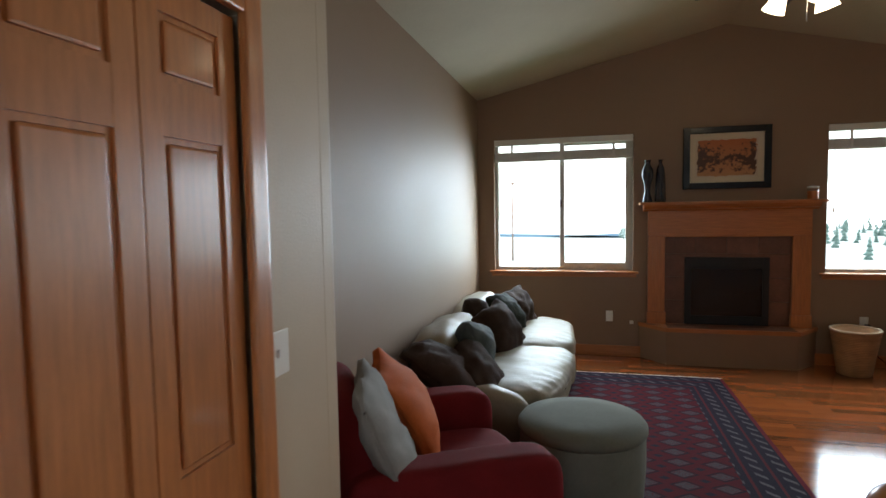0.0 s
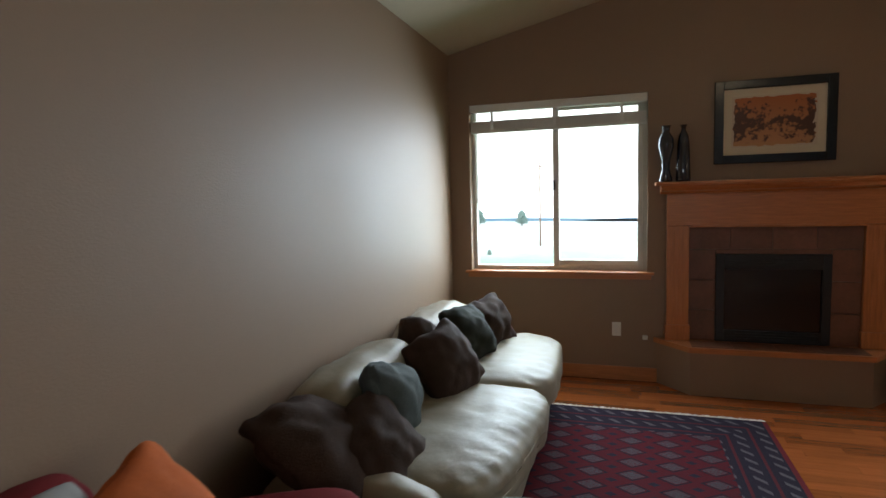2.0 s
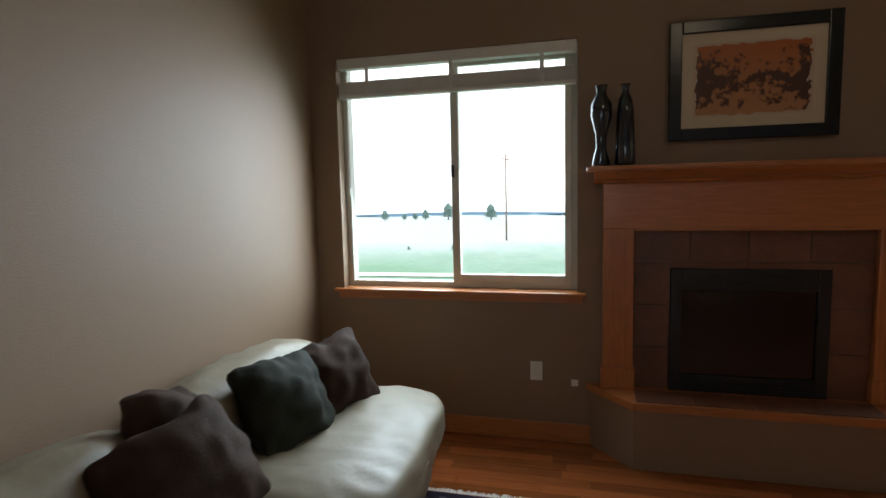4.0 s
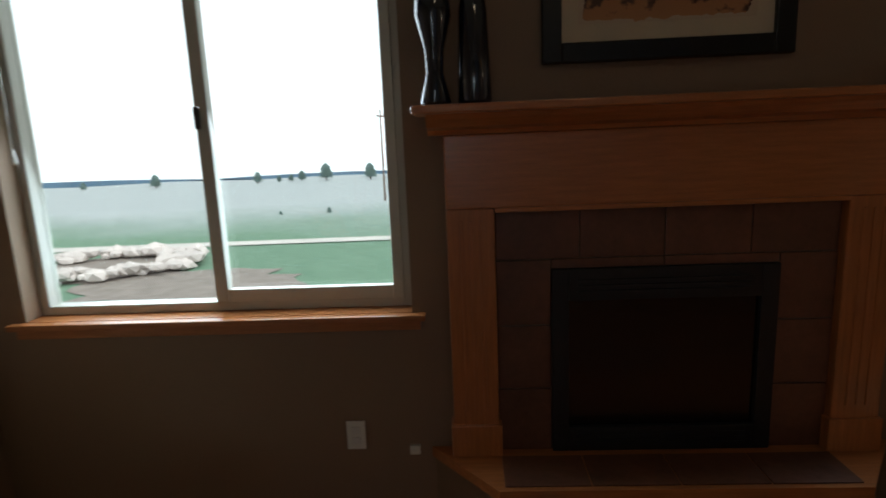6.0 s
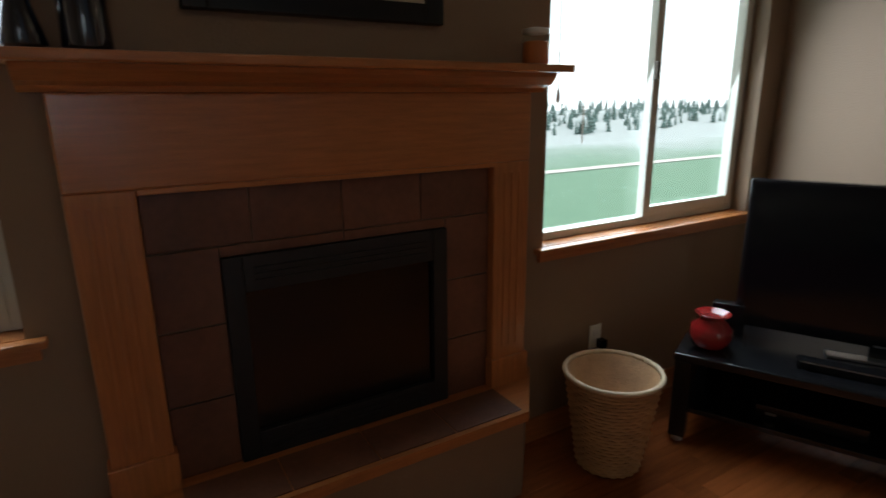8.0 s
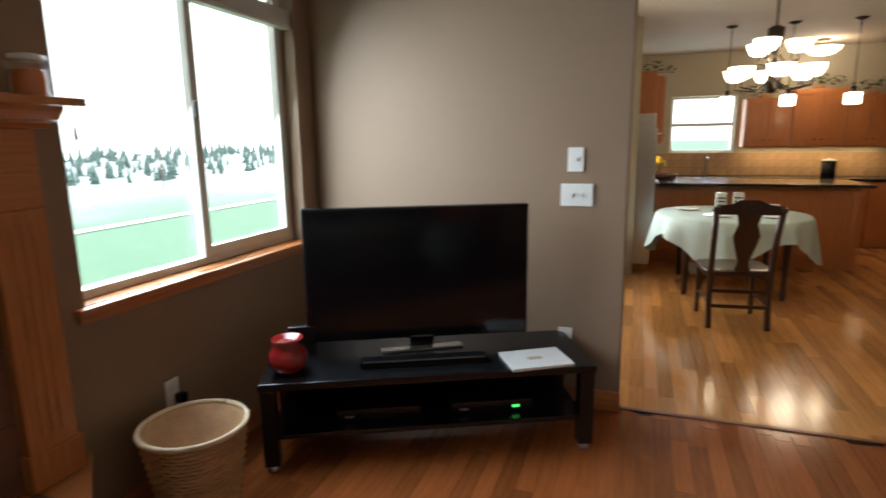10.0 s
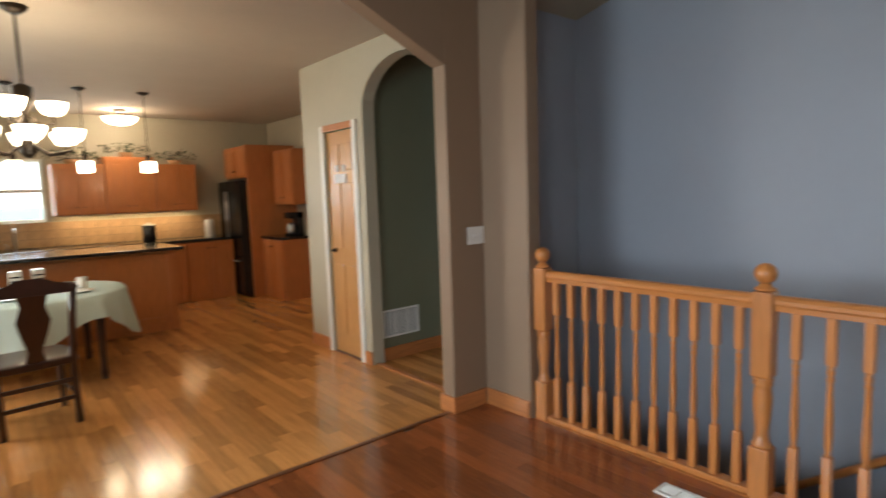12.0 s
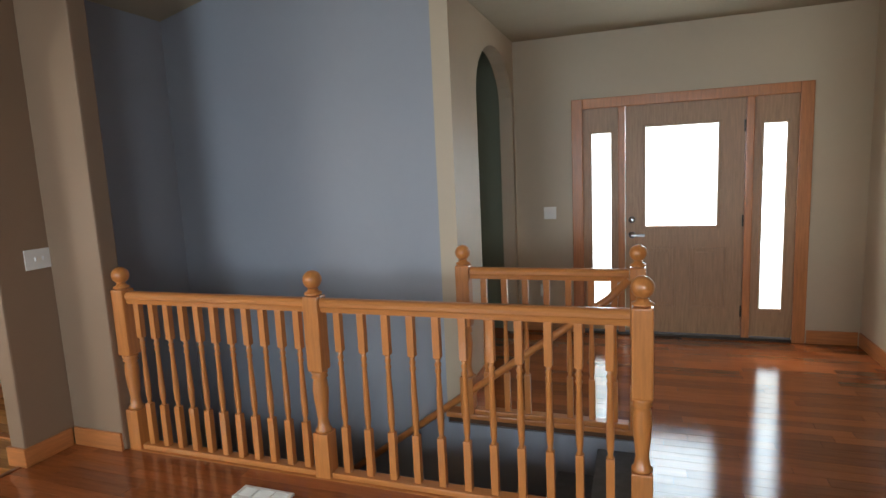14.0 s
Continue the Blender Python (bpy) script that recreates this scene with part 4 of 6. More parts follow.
# ---- fireplace ----
FC = 1.89
fp = thing("fireplace", pose(FC, FY, 0), "honey oak mantel fireplace with slate tiles and a black firebox", "fireplace")
OUT = ((-0.84, -0.001), (-0.60, -0.29), (0.60, -0.29), (0.84, -0.001))
part("hearth_base", prism([(u * 0.985, v * 0.93 - 0.0005) for u, v in OUT], "z", 0, 0.335), WALL, fp, "taupe painted hearth base")
part("hearth_edge", prism(OUT, "z", 0.335, 0.375), OAKX, fp, "honey oak hearth edge")
for x0, x1 in ((-0.75, -0.585), (0.585, 0.75)):
    pl = part("pilaster", box(x0, x1, -0.07, -0.001, 0.376, 1.29, 0.006), OAK, fp)
    part("plinth", box(x0 - 0.01, x1 + 0.01, -0.082, -0.001, 0.376, 0.50, 0.005), OAK, pl)
    for k in range(3):
        a = x0 + 0.045 + 0.033 * k
        part("flute", box(a, a + 0.012, -0.074, -0.068, 0.55, 1.25, 0.002), OAK, pl)
part("frieze", box(-0.75, 0.75, -0.07, -0.001, 1.29, 1.54, 0.006), OAKX, fp)
part("bead", box(-0.585, 0.585, -0.078, -0.05, 1.275, 1.292, 0.004), OAKX, fp)
part("cornice", prism([(-0.001, 1.54), (-0.075, 1.54), (-0.085, 1.555), (-0.12, 1.565), (-0.145, 1.59), (-0.15, 1.605), (-0.001, 1.605)], "x", -0.80, 0.80), OAKX, fp)
part("mantel_shelf", box(-0.84, 0.84, -0.20, -0.001, 1.605, 1.632, 0.006), OAKX, fp, "honey oak mantel shelf")
part("tile_backing", joined(box(-0.585, -0.39, -0.028, -0.002, 0.376, 1.275), box(0.39, 0.585, -0.028, -0.002, 0.376, 1.275), box(-0.39, 0.39, -0.028, -0.002, 1.065, 1.275)), GROUT, fp)
for s in (-1, 1):
    a, b = sorted((s * 0.392, s * 0.583))
    for z0, z1 in ((0.378, 0.62), (0.624, 0.86), (0.864, 1.10)):
        part("tile", box(a, b, -0.037, -0.028, z0, z1 - 0.002, 0.003), SLATE, fp)
for k in range(4):
    a = -0.583 + 1.166 * k / 4
    part("tile", box(a + 0.001, a + 0.289, -0.037, -0.028, 1.104, 1.273, 0.003), SLATE, fp)
for k in range(2):
    part("tile", box(-0.388 + 0.389 * k, -0.002 + 0.389 * k, -0.036, -0.028, 1.067, 1.100, 0.003), SLATE, fp)
for k in range(4):
    part("hearth_tile", box(-0.58 + 0.291 * k, -0.294 + 0.291 * k, -0.27, -0.085, 0.376, 0.381, 0.002), SLATE, fp)
fb = part("firebox", box(-0.33, 0.33, -0.05, -0.02, 0.95, 1.065, 0.004), IRON, fp)
part("lower_panel", box(-0.33, 0.33, -0.05, -0.02, 0.376, 0.47, 0.004), IRON, fb)
for x in (-0.36, 0.36):
    part("side_panel", box(x - 0.03, x + 0.03, -0.05, -0.02, 0.376, 1.065, 0.004), IRON, fb)
part("fire_glass", box(-0.33, 0.33, -0.030, -0.026, 0.47, 0.95), SCREEN, fb)
for z in (0.40, 0.42, 0.44, 0.98, 1.00, 1.02):
    part("louvre", box(-0.3, 0.3, -0.056, -0.048, z, z + 0.008, 0.002), IRON, fb)

# ---- mantel things ----
v1 = thing("vase", pose(1.125, 5.80, 1.632), "tall dark blue glazed vase with a waisted body on the mantel", "vase", "mantel vases")
part("body", lathe([(0.045, 0), (0.05, 0.01), (0.028, 0.10), (0.032, 0.17), (0.058, 0.27), (0.056, 0.33), (0.026, 0.385), (0.030, 0.42), (0.036, 0.43), (0.03, 0.43), (0.02, 0.39)], 24), VASE, v1)
v2 = thing("vase", pose(1.25, 5.81, 1.632), "tall dark blue glazed vase with tapering sides on the mantel", "vase", "mantel vases")
part("body", lathe([(0.052, 0), (0.055, 0.01), (0.05, 0.15), (0.045, 0.28), (0.036, 0.35), (0.018, 0.385), (0.016, 0.41), (0.026, 0.43), (0.022, 0.43), (0.012, 0.40)], 24), VASE, v2)
jar = thing("candle_jar", pose(2.62, 5.81, 1.632), "glass jar of orange candle wax on the mantel", "candle")
part("wax", lathe([(0.045, 0.004), (0.047, 0.01), (0.047, 0.075), (0.044, 0.08)], 20), AMBER, jar)
part("glass", lathe([(0.05, 0), (0.052, 0.01), (0.052, 0.085), (0.045, 0.10), (0.045, 0.105)], 20), GLASS, jar)
part("lid", lathe([(0.047, 0.106), (0.049, 0.11), (0.049, 0.122), (0.02, 0.128)], 20), WHITE, jar)
pic = thing("framed_picture", pose(1.88, FY, 2.065), "amber abstract print in a wide black frame with a cream mount", "picture")
W2, H2 = 0.405, 0.31
for b in ((-W2, -W2 + 0.065, -H2, H2), (W2 - 0.065, W2, -H2, H2), (-W2 + 0.065, W2 - 0.065, -H2, -H2 + 0.065), (-W2 + 0.065, W2 - 0.065, H2 - 0.065, H2)):
    part("frame", box(b[0], b[1], -0.035, -0.002, b[2], b[3], 0.006), BLACK, pic)
part("mount", box(-W2 + 0.06, W2 - 0.06, -0.016, -0.004, -H2 + 0.06, H2 - 0.06), mat("cream_mount_board", (0.62, 0.52, 0.38), 0.7, vary=0.05), pic)
part("print", box(-0.285, 0.285, -0.019, -0.0165, -0.19, 0.19), picture_material(0.57, 0.38), pic)

# ---- rug, sofa, armchair, ottoman ----
RW, RH = 1.95, 3.3
rug = thing("rug", pose(1.72 - RW / 2, 5.19 - RH / 2, 0), "dark red and navy knotted rug with a pale fringe", "rug")
part("rug_body", box(-RW / 2, RW / 2, -RH / 2, RH / 2, 0.001, 0.014, 0.004), rug_material(RW, RH), rug)
fr = bmesh.new()
rnd = random.Random(3)
for s in (-1, 1):
    for i in range(150):
        x = -RW / 2 + RW * (i + 0.5) / 150
        e = s * (RH / 2 + rnd.uniform(0.03, 0.05))
        ya, yb = sorted((s * RH / 2, e))
        bm_box(fr, x - 0.005 + rnd.uniform(-0.003, 0.003), x + 0.005, ya, yb, 0.001, 0.008)
tagged(part("fringe", fr, FRINGE, rug), kind="stuff")

def leather_folds(bm, seed):
    """Shallow stretched wrinkles across the top of a seat."""
    for v in bm.verts:
        if v.co.z > 0.02:
            u = v.co.y + 0.10 * v.co.x + 0.04 * noise.noise(Vector((v.co.x * 4, v.co.y * 6, seed)))
            k = max(0.0, noise.noise(Vector((v.co.x * 3, v.co.y * 2.2, seed + 7))) + 0.25)
            v.co.z -= 0.020 * k * abs(math.sin(u * 30)) ** 2
    return bm


SF = pose(LX + 0.03, 4.18, 0)
sofa = thing("sofa", SF, "long cream leather sofa with two deep rounded seats against the wall", "sofa")
part("base", place(puff(0.92, 2.46, 0.36, 6, 0.006, 2), pose(0.49, 0.0, 0.185)), LEATHER, sofa)
for s, y in ((1, 0.56), (2, -0.60)):
    seat = part("seat", place(leather_folds(puff(0.94, 1.20, 0.24, 4.6, 0.012, s, 30), s), pose(0.57, y, 0.415, 0, 0, 3 if s == 1 else -6)), LEATHER, sofa)
    part("welt", place(tube([(0.463 * math.copysign(abs(math.cos(q)) ** 0.45, math.cos(q)), 0.592 * math.copysign(abs(math.sin(q)) ** 0.45, math.sin(q)), 0.0) for q in [2 * math.pi * i / 48 for i in range(49)]], 0.007, 6), pose(0.57, y, 0.395, 0, 0, 3 if s == 1 else -6)), LEATHER, seat)
    part("backrest", place(puff(0.36, 1.26, 0.62, 3.2, 0.024, s + 5), pose(0.19, y, 0.49, 0, -8, 0)), LEATHER, sofa)
part("arm", place(puff(0.80, 0.24, 0.54, 3.0, 0.012, 9), pose(0.45, -1.26, 0.28)), LEATHER, sofa)
part("arm", place(puff(0.62, 0.22, 0.46, 3.0, 0.012, 10), pose(0.36, 1.22, 0.24)), LEATHER, sofa)


def crease(bm, seed, depth=0.016):
    """Long soft folds pressed into a stuffed shape, and a slumped middle."""
    for v in bm.verts:
        u = v.co.x * math.cos(seed) + v.co.y * math.sin(seed) + 0.05 * noise.noise(v.co * 9 + Vector((seed, 0, 2)))
        fold = abs(math.sin(u * 26 + seed)) ** 3 * (0.4 + 0.6 * noise.noise(v.co * 5 + Vector((0, seed, 4))))
        v.co.z -= depth * fold * (1 if v.co.z > 0 else -1)
        v.co.z -= 0.25 * (v.co.x ** 2) * (1 if seed % 2 else -1)
    return bm


def cushion(s, m, material, label, seed):
    t = tagged(obj("throw_pillow", crease(puff(s, s * 0.92, 0.25, 2.6, 0.03, seed, 20, 1.0), seed), material), label, "pillow", "sofa pillows")
    t.matrix_world = m
    return t


cushion(0.58, pose(-0.30, 2.98, 0.60, 36, 8, 88), BROWN, "crumpled dark brown velvet pillow at the sofa arm", 1)
cushion(0.46, pose(-0.14, 3.08, 0.56, 46, -14, 78), BROWN, "folded brown velvet pillow slumped over the sofa arm", 7)
cushion(0.38, pose(-0.19, 3.38, 0.66, 68, 14, 96), TEAL, "slate grey pillow leaning on the sofa back", 2)
cushion(0.44, pose(-0.12, 3.98, 0.66, 56, -14, 70), BROWN, "dark brown velvet pillow on the sofa", 3)
cushion(0.32, pose(-0.34, 4.16, 0.72, 66, 10, 88), BROWN, "small brown pillow with a ruffled edge", 4)
cushion(0.44, pose(-0.16, 4.64, 0.66, 58, 4, 76), MOSS, "dark moss green pillow on the sofa", 5)
cushion(0.42, pose(-0.12, 4.98, 0.65, 60, -6, 66), BROWN, "brown striped pillow at the far sofa end", 6)

ac = thing("armchair", pose(-0.18, 2.10, 0, 0, 0, 30), "red upholstered armchair with rounded arms", "armchair")
part("base", place(puff(0.78, 0.84, 0.32, 6, 0.006, 1), pose(0, 0, 0.22)), REDCLOTH, ac)
part("seat", place(puff(0.74, 0.60, 0.18, 6, 0.008, 2), pose(0.08, 0, 0.38)), REDCLOTH, ac)
part("backrest", place(puff(0.24, 0.80, 0.66, 3.4, 0.008, 3), pose(-0.36, 0, 0.56, 0, -10, 0)), REDCLOTH, ac)
for s in (-1, 1):
    part("arm", place(puff(0.86, 0.19, 0.58, 7, 0.004, 4), pose(0.02, s * 0.40, 0.34)), REDCLOTH, ac)
for x in (-0.3, 0.3):
    for y in (-0.33, 0.33):
        part("leg", lathe([(0.018, 0), (0.026, 0.08)], 10, None, (x, y, 0)), DARKWOOD, ac)
AC = pose(-0.18, 2.10, 0, 0, 0, 30)
t = tagged(obj("throw_pillow", crease(puff(0.58, 0.62, 0.17, 3.4, 0.02, 12, 20, 0.6), 12, 0.02), GREYCLOTH), "soft grey cushion against the armchair back", "pillow")
t.matrix_world = AC @ pose(-0.22, -0.20, 0.67, 0, 66, -8)
t = tagged(obj("throw_pillow", crease(puff(0.52, 0.50, 0.20, 2.6, 0.014, 14, 18, 1.0), 3, 0.01), ORANGE), "burnt orange pillow standing in the armchair", "pillow")
t.matrix_world = AC @ pose(-0.06, 0.10, 0.68, 10, 58, 0)

ot = thing("ottoman", pose(0.50, 2.72, 0), "round grey-green suede ottoman", "ottoman")
part("body", lathe([(0.30, 0.02), (0.31, 0.03), (0.325, 0.25), (0.325, 0.40), (0.32, 0.41)], 40), SUEDE, ot)
part("top", lathe([(0.325, 0.412), (0.335, 0.425), (0.335, 0.45), (0.315, 0.475), (0.2, 0.488), (0.02, 0.492)], 40), SUEDE, ot)
for k in range(4):
    part("foot", lathe([(0.02, 0), (0.025, 0.022)], 10, None, (0.24 * math.cos(k * 1.57 + 0.8), 0.24 * math.sin(k * 1.57 + 0.8), 0)), DARKWOOD, ot)

# ---- basket, television, stand ----
bk = thing("wicker_basket", pose(2.935, 5.63, 0), "pale woven wicker waste basket, empty", "basket")
ring = bmesh.new()
H, N = 0.42, 26
for k in range(N):
    z = 0.01 + (H - 0.02) * k / (N - 1)
    r = 0.128 + 0.065 * (z / H)
    pts = [((r + 0.004 * (-1) ** (i + k)) * math.cos(2 * math.pi * i / 40), (r + 0.004 * (-1) ** (i + k)) * math.sin(2 * math.pi * i / 40), z) for i in range(41)]
    tb = tube(pts, 0.0075, 5)
    tm = bpy.data.meshes.new("tmp")
    tb.to_mesh(tm)
    tb.free()
    ring.from_mesh(tm)
tagged(part("weave", ring, WICKER, bk), kind="stuff")
part("lining", lathe([(0.119, 0.006), (0.121, 0.012), (0.185, H - 0.006), (0.181, H - 0.006), (0.114, 0.016)], 32), WICKER, bk)
part("rim", tube([(0.196 * math.cos(2 * math.pi * i / 40), 0.196 * math.sin(2 * math.pi * i / 40), H) for i in range(41)], 0.011, 8), WICKERRIM, bk)

TV = pose(3.88, 5.02, 0, 0, 0, -64.5)      # front towards -y in its own frame
st = thing("tv_stand", TV, "low black lacquered television stand with a glass top", "tv stand")
part("top", box(-0.78, 0.78, -0.30, 0.22, 0.40, 0.435, 0.006), BLACK, st)
part("shelf", box(-0.74, 0.74, -0.27, 0.20, 0.15, 0.175, 0.004), BLACK, st)
part("back_panel", box(-0.70, 0.70, 0.19, 0.205, 0.176, 0.399), BLACK, st)
for x in (-0.74, 0.74):
    for y in (-0.26, 0.18):
        lg = part("leg", box(x - 0.035, x + 0.035, y - 0.035, y + 0.035, 0.03, 0.399, 0.006), BLACK, st)
        part("foot", lathe([(0.022, 0), (0.024, 0.004), (0.020, 0.029)], 12, None, (x, y, 0)), STEEL, lg)
tv = thing("television", TV @ pose(-0.02, 0.04, 0.436), "large black flat television, switched off", "television")
part("screen_body", box(-0.575, 0.55, 0.0, 0.05, 0.06, 0.735, 0.008), BLACK, tv)
part("screen", box(-0.557, 0.532, -0.004, -0.0005, 0.085, 0.72), SCREEN, tv)
part("neck", box(-0.06, 0.06, 0.015, 0.045, 0.01, 0.07, 0.006), BLACK, tv)
part("foot", joined(place(box(-0.21, 0.21, -0.03, 0.03, 0, 0.012, 0.004), pose(0, 0.0, 0, 0, 0, 6))), STEEL, tv)
part("logo_bar", box(-0.05, 0.05, -0.003, 0.0, 0.066, 0.074), STEEL, tv)
sb = thing("soundbar", TV @ pose(-0.03, -0.16, 0.436), "slim black soundbar with a silver strip", "soundbar")
part("body", box(-0.30, 0.30, -0.03, 0.03, 0, 0.04, 0.008), BLACK, sb)
part("strip", box(-0.29, 0.29, -0.032, -0.0302, 0.030, 0.036), STEEL, sb)
for x, lab in ((0.30, "black media box with a lit display"), (-0.25, "black disc player on the stand shelf")):
    mb = thing("media_player", TV @ pose(x, -0.05, 0.176), lab, "media player")
    part("body", box(-0.2, 0.2, -0.14, 0.12, 0, 0.06, 0.004), BLACK, mb)
    part("button", box(-0.16, -0.12, -0.143, -0.1405, 0.02, 0.03), STEEL, mb)
    if x > 0:
        part("display", box(0.10, 0.135, -0.143, -0.1405, 0.022, 0.034), LED, mb)
bkk = thing("magazine", TV @ pose(0.51, -0.20, 0.436, 0, 0, 6), "pale magazine lying on the television stand", "magazine")
part("pages", box(-0.15, 0.15, -0.11, 0.11, 0, 0.012, 0.002), PAPER, bkk)
part("cover", box(-0.152, 0.152, -0.112, 0.112, 0.0125, 0.0145), PAPER, bkk)
part("printed_mark", box(-0.04, 0.03, -0.02, 0.015, 0.0148, 0.0152), mat("pale_tan_ink", (0.5, 0.36, 0.26), 0.6), bkk)
pot = thing("ceramic_pot", TV @ pose(-0.66, -0.16, 0.436), "round red glazed pot with a flared rim", "pot")
part("body", lathe([(0.05, 0), (0.075, 0.02), (0.092, 0.065), (0.085, 0.105), (0.055, 0.135), (0.052, 0.145), (0.075, 0.165), (0.068, 0.165), (0.045, 0.146)], 28), GLAZE, pot)
rt = thing("router", TV @ pose(-0.62, 0.06, 0.436), "small black box on the stand behind the pot", "router")
part("body", box(-0.07, 0.07, -0.03, 0.03, 0, 0.15, 0.006), BLACK, rt)

# ---- ceiling fan ----
fan = thing("ceiling_fan", pose(1.88, 3.83, 3.36), "ceiling fan with dark blades and three lit glass shades", "ceiling fan")
part("canopy", lathe([(0.075, 0.0), (0.07, -0.05), (0.02, -0.07)][::-1], 18), BRONZE, fan)
part("rod", lathe([(0.012, -0.26), (0.012, -0.06)], 10), BRONZE, fan)
part("motor", lathe([(0.06, -0.40), (0.12, -0.37), (0.12, -0.29), (0.05, -0.26)], 24), BRONZE, fan)
for k in range(5):
    part("blade", place(box(0.16, 0.66, -0.065, 0.065, -0.006, 0.006, 0.004), pose(0, 0, -0.33, 8, 0, 72 * k + 20)), DARKWOOD, fan)
for k in range(3):
    q = math.radians(120 * k + 35)
    part("arm", tube([(0.05 * math.cos(q), 0.05 * math.sin(q), -0.41), (0.12 * math.cos(q), 0.12 * math.sin(q), -0.42)], 0.010, 8), BRONZE, fan)
    part("shade", place(lathe([(0.025, 0), (0.045, -0.03), (0.062, -0.09), (0.072, -0.12)][::-1], 18), pose(0.14 * math.cos(q), 0.14 * math.sin(q), -0.41, 24 * math.sin(q), -24 * math.cos(q), 0)), GLOW, fan, "lit frosted glass shade")
part("pull_chain", tube([(0, 0, -0.40), (0, 0, -0.62)], 0.003, 6), STEEL, fan)
lamp("fan_light", "POINT", pose(1.88, 3.83, 2.80), 1.5, (1.0, 0.78, 0.5), soft=0.1)

# ---- railing and stairs ----


def newel(name, m, label):
    t = thing(name, m, label, "newel post", "stair newels")
    s = 0.045
    part("foot_block", box(-s, s, -s, s, 0, 0.25, 0.006), RAIL, t)
    part("turned_shaft", lathe([(0.040, 0.25), (0.046, 0.262), (0.034, 0.275), (0.028, 0.32), (0.038, 0.42), (0.042, 0.48), (0.037, 0.53), (0.034, 0.545), (0.045, 0.555), (0.037, 0.565), (0.045, 0.577), (0.040, 0.59)], 18), RAIL, t)
    part("head_block", box(-s, s, -s, s, 0.59, 0.99, 0.010), RAIL, t)
    part("collar", lathe([(0.034, 0.991), (0.047, 0.998), (0.045, 1.006), (0.028, 1.014), (0.024, 1.028)], 18), RAIL, t)
    part("ball_finial", lathe([(0.02, 1.0285)] + [(0.049 * math.sin(math.pi * (0.16 + 0.80 * i / 9)), 1.072 - 0.049 * math.cos(math.pi * (0.16 + 0.80 * i / 9))) for i in range(10)], 18), RAIL, t)
    return t


RY = 0.745
nB = newel("newel_post", pose(2.62, RY, 0), "turned honey oak newel post with a ball top")
for x, y in ((1.02, RY), (3.928, RY), (1.04, -0.19), (2.098, -0.19)):
    copy_thing(nB, pose(x, y, 0))


def baluster(m):
    t = thing("baluster", m, "turned honey oak baluster", "baluster", "stair balusters")
    s = 0.0185
    part("lower_block", box(-s, s, -s, s, 0.035, 0.29, 0.003), RAIL, t)
    part("turned_shaft", lathe([(0.0165, 0.29), (0.011, 0.305), (0.016, 0.335), (0.018, 0.40), (0.012, 0.62), (0.017, 0.635), (0.011, 0.65), (0.017, 0.668), (0.011, 0.682), (0.016, 0.70)], 10), RAIL, t)
    part("upper_block", box(-s, s, -s, s, 0.70, 0.905, 0.003), RAIL, t)
    return t


b0 = baluster(pose(2.62 + 1.308 / 12, RY, 0))
for i in range(1, 11):
    copy_thing(b0, pose(2.62 + 1.308 * (i + 1) / 12, RY, 0))
for i in range(11):
    copy_thing(b0, pose(1.02 + 1.60 * (i + 1) / 12, RY, 0))
for i in range(7):
    copy_thing(b0, pose(1.04 + 1.058 * (i + 1) / 8, -0.19, 0))


def rail(x0, x1, y):
    t = thing("handrail", pose(0, 0, 0), "moulded honey oak handrail with a shoe rail below", "handrail")
    part("rail", prism([(y - 0.022, 0.906), (y + 0.022, 0.906), (y + 0.026, 0.93), (y + 0.033, 0.94), (y + 0.033, 0.957), (y + 0.026, 0.970), (y + 0.012, 0.977), (y - 0.012, 0.977), (y - 0.026, 0.970), (y - 0.033, 0.957), (y - 0.033, 0.94), (y - 0.026, 0.93)], "x", x0, x1), RAILX, t)
    part("shoe_rail", box(x0, x1, y - 0.035, y + 0.035, 0.003, 0.034, 0.006), RAILX, t)


rail(1.0695, 2.5705, RY)
rail(2.6695, 3.8785, RY)
rail(1.0895, 2.0485, -0.19)
setting("trim_nosing", box(0.98, AX + 0.1, YB - 0.02, YB + 0.10, -0.035, 0.002, 0.008), RAILX, "oak nosing along the landing edge")
setting("trim_nosing_front", box(0.98, 3.98, 0.70, 0.80, -0.03, 0.002, 0.008), RAILX, "oak nosing under the railing")
stairs = thing("staircase", pose(1.0, 0, 0), "carpeted stairs leading down to the basement", "stairs")
for i in range(13):
    part("step", box(0.25 * i, 0.25 * i + 0.28, YB + 0.002, 0.688, -2.55, -0.185 * (i + 1), 0.01), CARPET, stairs)
hr = thing("handrail", pose(0, 0, 0), "sloping oak handrail along the stairwell wall", "handrail")
part("rail", tube([(1.09, -0.17, 0.92), (1.2, -0.17, 0.80), (4.0, -0.17, -1.27)], 0.024, 10), RAIL, hr)
for x in (2.3, 3.2):
    part("bracket", tube([(x, YB + 0.002, 0.80 - 0.74 * (x - 1.2) - 0.08), (x, -0.19, 0.80 - 0.74 * (x - 1.2) - 0.07), (x, -0.17, 0.80 - 0.74 * (x - 1.2) - 0.02)], 0.007, 6), BRONZE, hr)
setting("floor_basement", box(0.5, 4.5, -0.4, 0.8, -2.7, -2.55), CARPET, "grey basement carpet", "floor")

